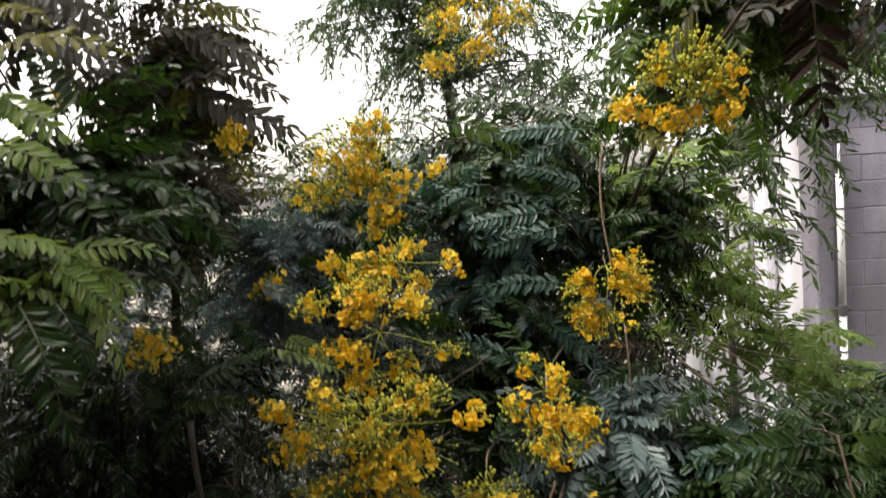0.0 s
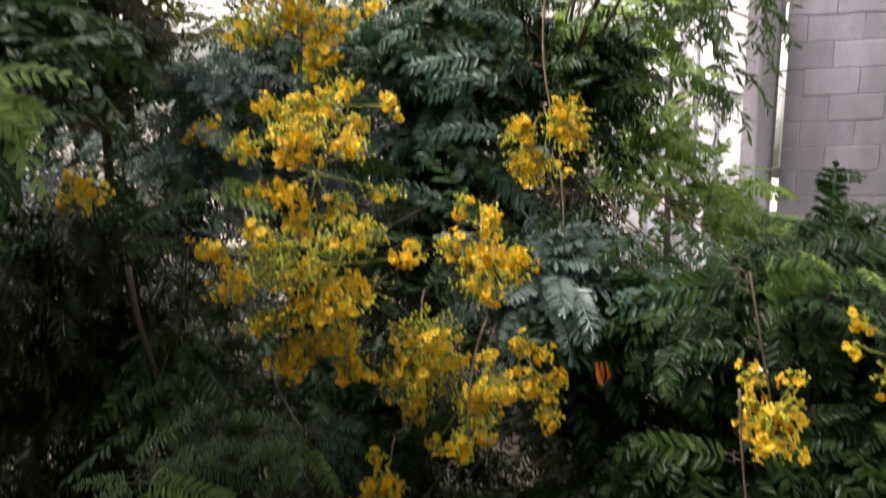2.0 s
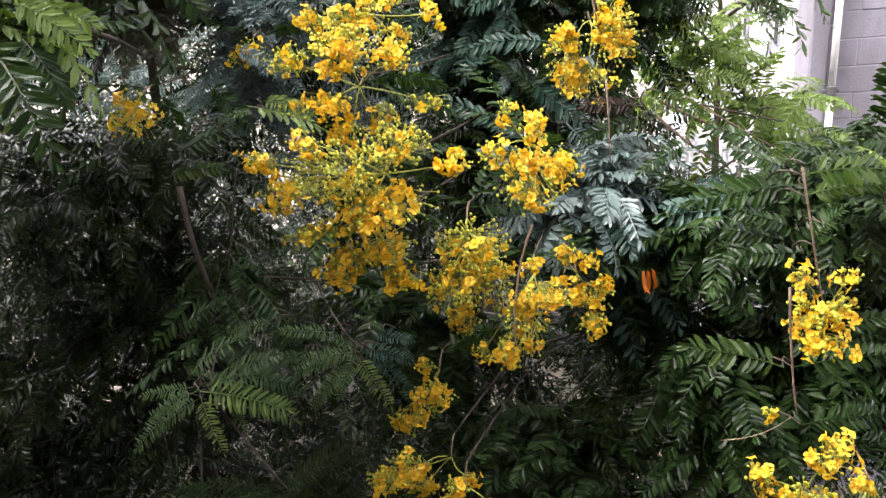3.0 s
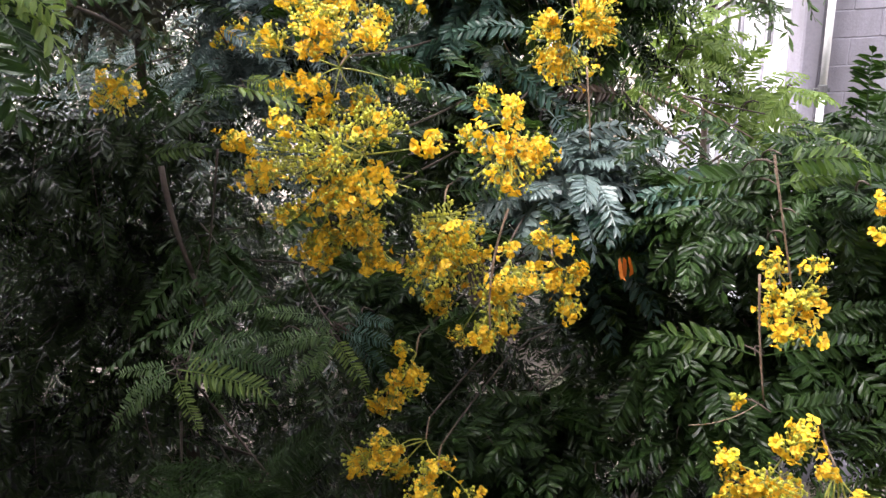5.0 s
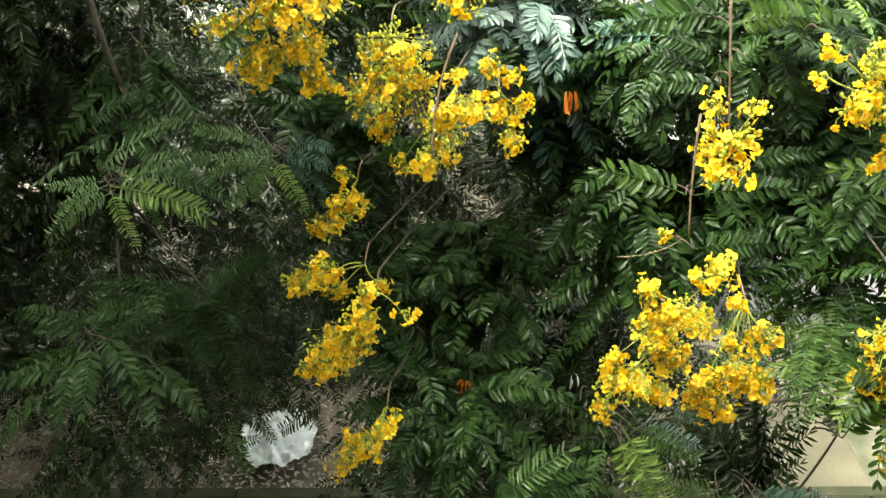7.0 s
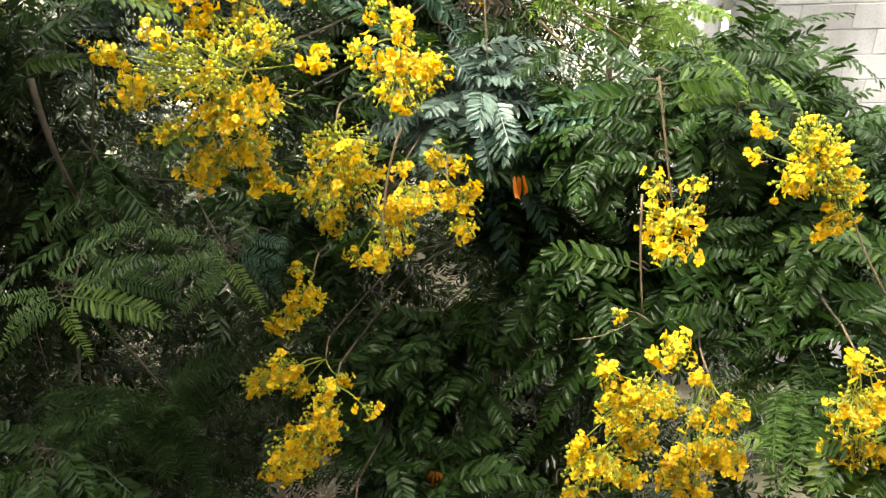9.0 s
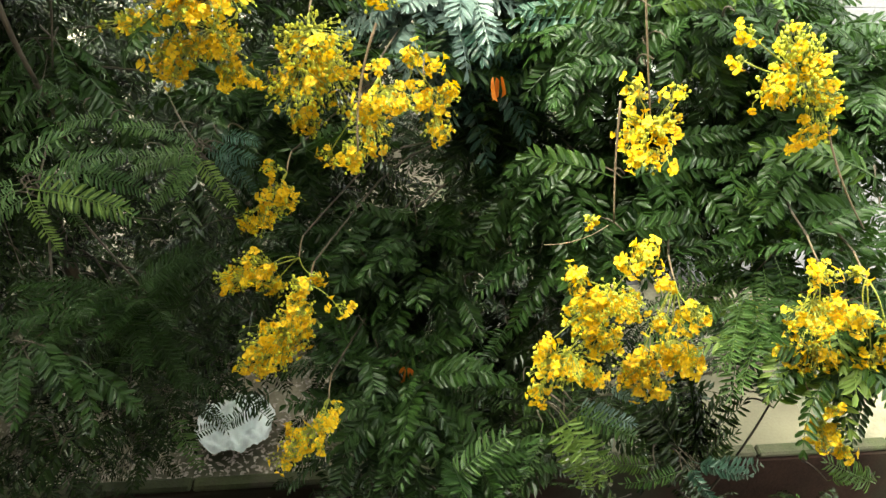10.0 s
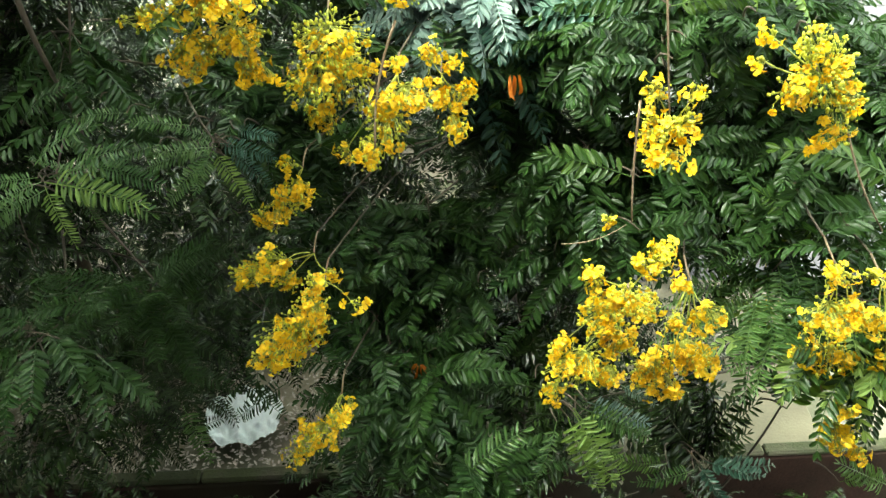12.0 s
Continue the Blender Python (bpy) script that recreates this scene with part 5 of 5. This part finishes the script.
flower_head(dark_tree, (-0.89, 2.20, 4.25), ((-0.89, 2.14, 4.20, 0.15, 0.13, 1.0, 0.5),))
flower_head(dark_tree, (-1.09, 1.99, 3.66), ((-1.09, 1.93, 3.61, 0.16, 0.16, 0.9, 0.5),))
flower_head(dark_tree, (-1.21, 1.89, 4.36), ((-1.21, 1.83, 4.31, 0.09, 0.05, 0.4, 0.5),))
dark_tree.done()

# trees further back
blue_tree = Tree("feathery_tree", "bluish feathery tree behind the flowering trees", (-1.3, 4.6, 0), (-1.25, 4.3, 3.8), 0.07, 55, limit=0)
blue_tree.crown((-1.30, 3.66, 3.75), 0.75, 0.79, 24, LEAF_BLUE, FERNS)
blue_tree.crown((-0.82, 3.48, 2.14), 0.50, 0.37, 6, LEAF_BLUE, FERNS)
blue_tree.crown((-1.02, 3.30, 3.72), 0.55, 0.65, 22, LEAF_BLUE, INNER_FERN)
blue_tree.crown((-0.96, 2.72, 3.88), 0.42, 0.50, 14, LEAF_BLUE, FERNS)
blue_tree.crown((-1.05, 2.75, 3.62), 0.45, 0.30, 8, LEAF_BLUE, FERNS)
blue_tree.crown((-0.72, 2.98, 4.05), 0.60, 0.40, 14, LEAF)
blue_tree.fill((-3.2, 3.6, 0.9), (0.75, 4.9, 4.1), 150, LEAF_SHADED, size=1.25)
blue_tree.fill((0.75, 3.2, 0.6), (1.6, 4.6, 2.9), 50, LEAF_SHADED, size=1.2)
flower_head(blue_tree, (-0.85, 2.31, 3.78), ((-0.85, 2.25, 3.73, 0.15, 0.11, 0.6, 0.5),))
blue_tree.fill((-3.4, 3.4, 2.9), (-0.6, 4.3, 4.1), 60, LEAF_BLUE, INNER_FERN, size=1.2, limbs=0)
blue_tree.done()


# narrow-leaved trees
def narrow_twigs(tree, centre, width, height, depth, n, size=1.0, leaves=22, material=None):
    """Hanging twigs with long narrow leaves."""
    r, c = tree.r, np.array(centre, float)
    bag = tree.rest.setdefault((material or LEAF_WILLOW).name, Bag())
    for k in range(n):
        o = unit(r.normal(size=3)) * r.rand() ** 0.4
        base = c + o * np.array((width, depth, height)) / 2
        if k % 9 == 0:
            tree.limb(base)
        d = unit(np.array((o[0] * 0.8, o[1] * 0.8, 0.15)) + r.normal(size=3) * 0.3)
        length = r.uniform(0.14, 0.3) * size
        pts = [base + d * length * s + np.array((0, 0, -1.0 * length * s * s)) for s in np.linspace(0, 1, 6)]
        tree.wood.tube(np.array(pts) - tree.foot, np.linspace(0.003, 0.0012, 6) * size, 3)
        for i in range(leaves):
            s = 0.15 + 0.85 * i / leaves
            at = base + d * length * s + np.array((0, 0, -length * s * s))
            w = unit(r.normal(size=3) * (0.7, 0.7, 0.3) + d * 0.5 + np.array((0, 0, -0.75)))
            rot, p = leaf_pose(at, w, r, 60)
            blade, blade_f = (PLAIN, PLAIN_F) if size > 1 else (LEAFLET, LEAFLET_F)
            v = blade * np.array((0.075, 0.0175, 0.05)) * size * r.uniform(0.7, 1.15)
            bag.add(v @ rot.T + p - tree.foot, blade_f)


undergrowth = Tree("shrub", "dense green shrubs under the trees, leaves coloured dark for shade", (0.0, 4.4, 0), (0.1, 4.3, 1.2), 0.04, 88, limit=0)
# Low foliage in the same leaf with shade in its colour.
undergrowth.fill((-4.0, 3.7, 0.1), (2.6, 5.2, 1.1), 110, LEAF_SHADED, size=1.3, face=0.5, limbs=0)
undergrowth.fill((-6.5, 4.5, 0.1), (2.2, 8.5, 2.4), 115, LEAF_SHADED, size=2.2, limbs=0)
undergrowth.fill((-6.5, 2.6, 0.1), (-3.5, 5.0, 2.4), 60, LEAF_SHADED, size=2.0, limbs=0)
undergrowth.fill((-4.0, 2.75, 0.1), (-1.7, 3.7, 1.0), 36, LEAF_SHADED, INNER_FERN, size=1.2, limbs=0)
undergrowth.fill((-0.6, 2.75, 0.1), (1.5, 3.7, 1.0), 46, LEAF_SHADED, size=1.1, limbs=0)
undergrowth.fill((-4.0, 1.0, 0.1), (-0.9, 2.3, 1.2), 50, LEAF_SHADED, size=1.2, limbs=0)
undergrowth.fill((-0.7, 1.2, 0.1), (1.3, 2.3, 1.1), 50, LEAF_SHADED, size=1.2, limbs=0)
undergrowth.fill((1.2, 1.2, 0.05), (2.8, 2.4, 0.45), 30, LEAF_SHADED, limbs=0)
undergrowth.fill((-3.8, 3.5, 0.1), (-1.1, 5.0, 1.5), 60, LEAF_SHADED, size=1.4, limbs=0)
undergrowth.done()

far_tree = Tree("narrow_leaved_tree", "tall narrow-leaved tree behind the garden", (-0.5, 6.7, 0), (-0.85, 6.5, 6.8), 0.11, 66, limit=0)
for x, y, z, w in ((-1.2, 6.2, 6.3, 0.9), (-0.6, 6.4, 6.4, 0.9), (-1.0, 6.1, 5.85, 0.8), (-0.5, 6.2, 5.8, 0.7), (-1.35, 6.4, 5.6, 0.7), (-0.9, 6.5, 5.3, 0.6), (-1.0, 6.5, 6.9, 1.1), (-0.35, 6.5, 7.0, 0.9)):
    narrow_twigs(far_tree, (x, y, z), w, 0.8 * w, w, 92, 1.2)
narrow_twigs(far_tree, (-1.65, 6.3, 5.45), 0.5, 0.4, 0.5, 16, 1.2)
narrow_twigs(far_tree, (-0.35, 6.2, 5.35), 1.3, 0.9, 1.2, 90, 1.2)
narrow_twigs(far_tree, (0.25, 6.0, 4.7), 1.2, 0.8, 1.1, 110, 1.2)
narrow_twigs(far_tree, (-1.0, 6.3, 4.2), 2.6, 1.0, 1.2, 90, 1.3)
far_tree.fill((-5.0, 6.2, 0.6), (1.2, 8.0, 4.2), 120, LEAF_SHADED, size=2.2)
far_tree.fill((-11.0, 8.5, 0.3), (1.4, 10.5, 4.4), 160, LEAF_SHADED, size=3.4, limbs=0)
narrow_twigs(far_tree, (-0.8, 6.2, 4.95), 0.9, 0.6, 0.8, 60, 1.2)
flower_head(far_tree, (-0.21, 3.15, 4.65), ((-0.37, 3.02, 4.51, 0.18, 0.14, 1.0, 0.6), (-0.20, 3.10, 4.56, 0.26, 0.12, 1.0, 0.6), (-0.32, 3.01, 4.68, 0.25, 0.18, 0.6, 0.8), (-0.11, 3.07, 4.69, 0.25, 0.18, 0.5, 0.8), (-0.21, 3.01, 4.84, 0.32, 0.23, 0.5, 0.8), (0.00, 3.02, 4.69, 0.14, 0.20, 0.3, 0.8)), size=0.85)
far_tree.done()

near_narrow = Tree("narrow_leaved_tree", "slender narrow-leaved tree beside the block house", (1.0, 4.0, 0), (0.85, 3.5, 4.0), 0.05, 77, limit=0)
narrow_twigs(near_narrow, (0.92, 3.24, 3.78), 0.26, 0.36, 0.4, 18, 0.75)
narrow_twigs(near_narrow, (1.02, 3.22, 4.08), 0.28, 0.36, 0.4, 24, 0.75)
narrow_twigs(near_narrow, (0.70, 3.2, 4.15), 0.6, 0.6, 0.5, 50, 0.8)
narrow_twigs(near_narrow, (1.22, 3.1, 4.50), 0.5, 0.34, 0.5, 40, 0.8)
narrow_twigs(near_narrow, (0.98, 3.0, 4.36), 0.4, 0.4, 0.4, 36, 0.8)
near_narrow.crown((0.86, 2.91, 3.40), 0.36, 0.20, 5, LEAF_YOUNG)
near_narrow.crown((0.68, 3.0, 3.58), 0.34, 0.24, 6, LEAF_YOUNG)
near_narrow.crown((1.12, 2.95, 3.22), 0.34, 0.22, 4, LEAF_YOUNG)
near_narrow.done()


# withered leaves caught in the twigs
def withered(at, d, size, wide=0.32):
    b = Bag()
    r = np.random.RandomState(int(at[0] * 1000) % 97)
    for k in range(4):
        rot, p = leaf_pose((0, 0, 0), np.array(d) + r.normal(size=3) * 0.25, r, 80)
        b.add((LEAFLET * np.array((size, size * wide, size * 2)) + (0, 0, 0.004 * k)) @ rot.T, LEAFLET_F)
    ob = tagged(new("withered_leaf", b.mesh("withered_leaf", LEAF_RED)), "curled orange-red withered leaf caught among green leaves", "leaf")
    ob.location = at


withered((0.30, 1.75, 3.165), (0.1, -0.1, -1), 0.062, 0.22)
withered((0.06, 1.60, 2.30), (0.2, -0.1, -1), 0.05)

# blocks of the neighbouring house front
BLOCKS = [box_mesh("concrete_block", (0, 0.0, 0), (0.344, 0.05, 0.1635), BLOCK, 0.004), box_mesh("concrete_block", (0, 0.0, 0), (0.170, 0.05, 0.1635), BLOCK, 0.004)]
rb = np.random.RandomState(9)
for row in range(26):
    x = 0.094
    first = row % 2
    while x < 3.4:
        k = 1 if first else 0
        first = 0
        piece("concrete_block", BLOCKS[k], house, pose(x, 0.003 + rb.uniform(-0.003, 0.003), 0.012 + 0.168 * row))
        x += 0.175 if k else 0.349
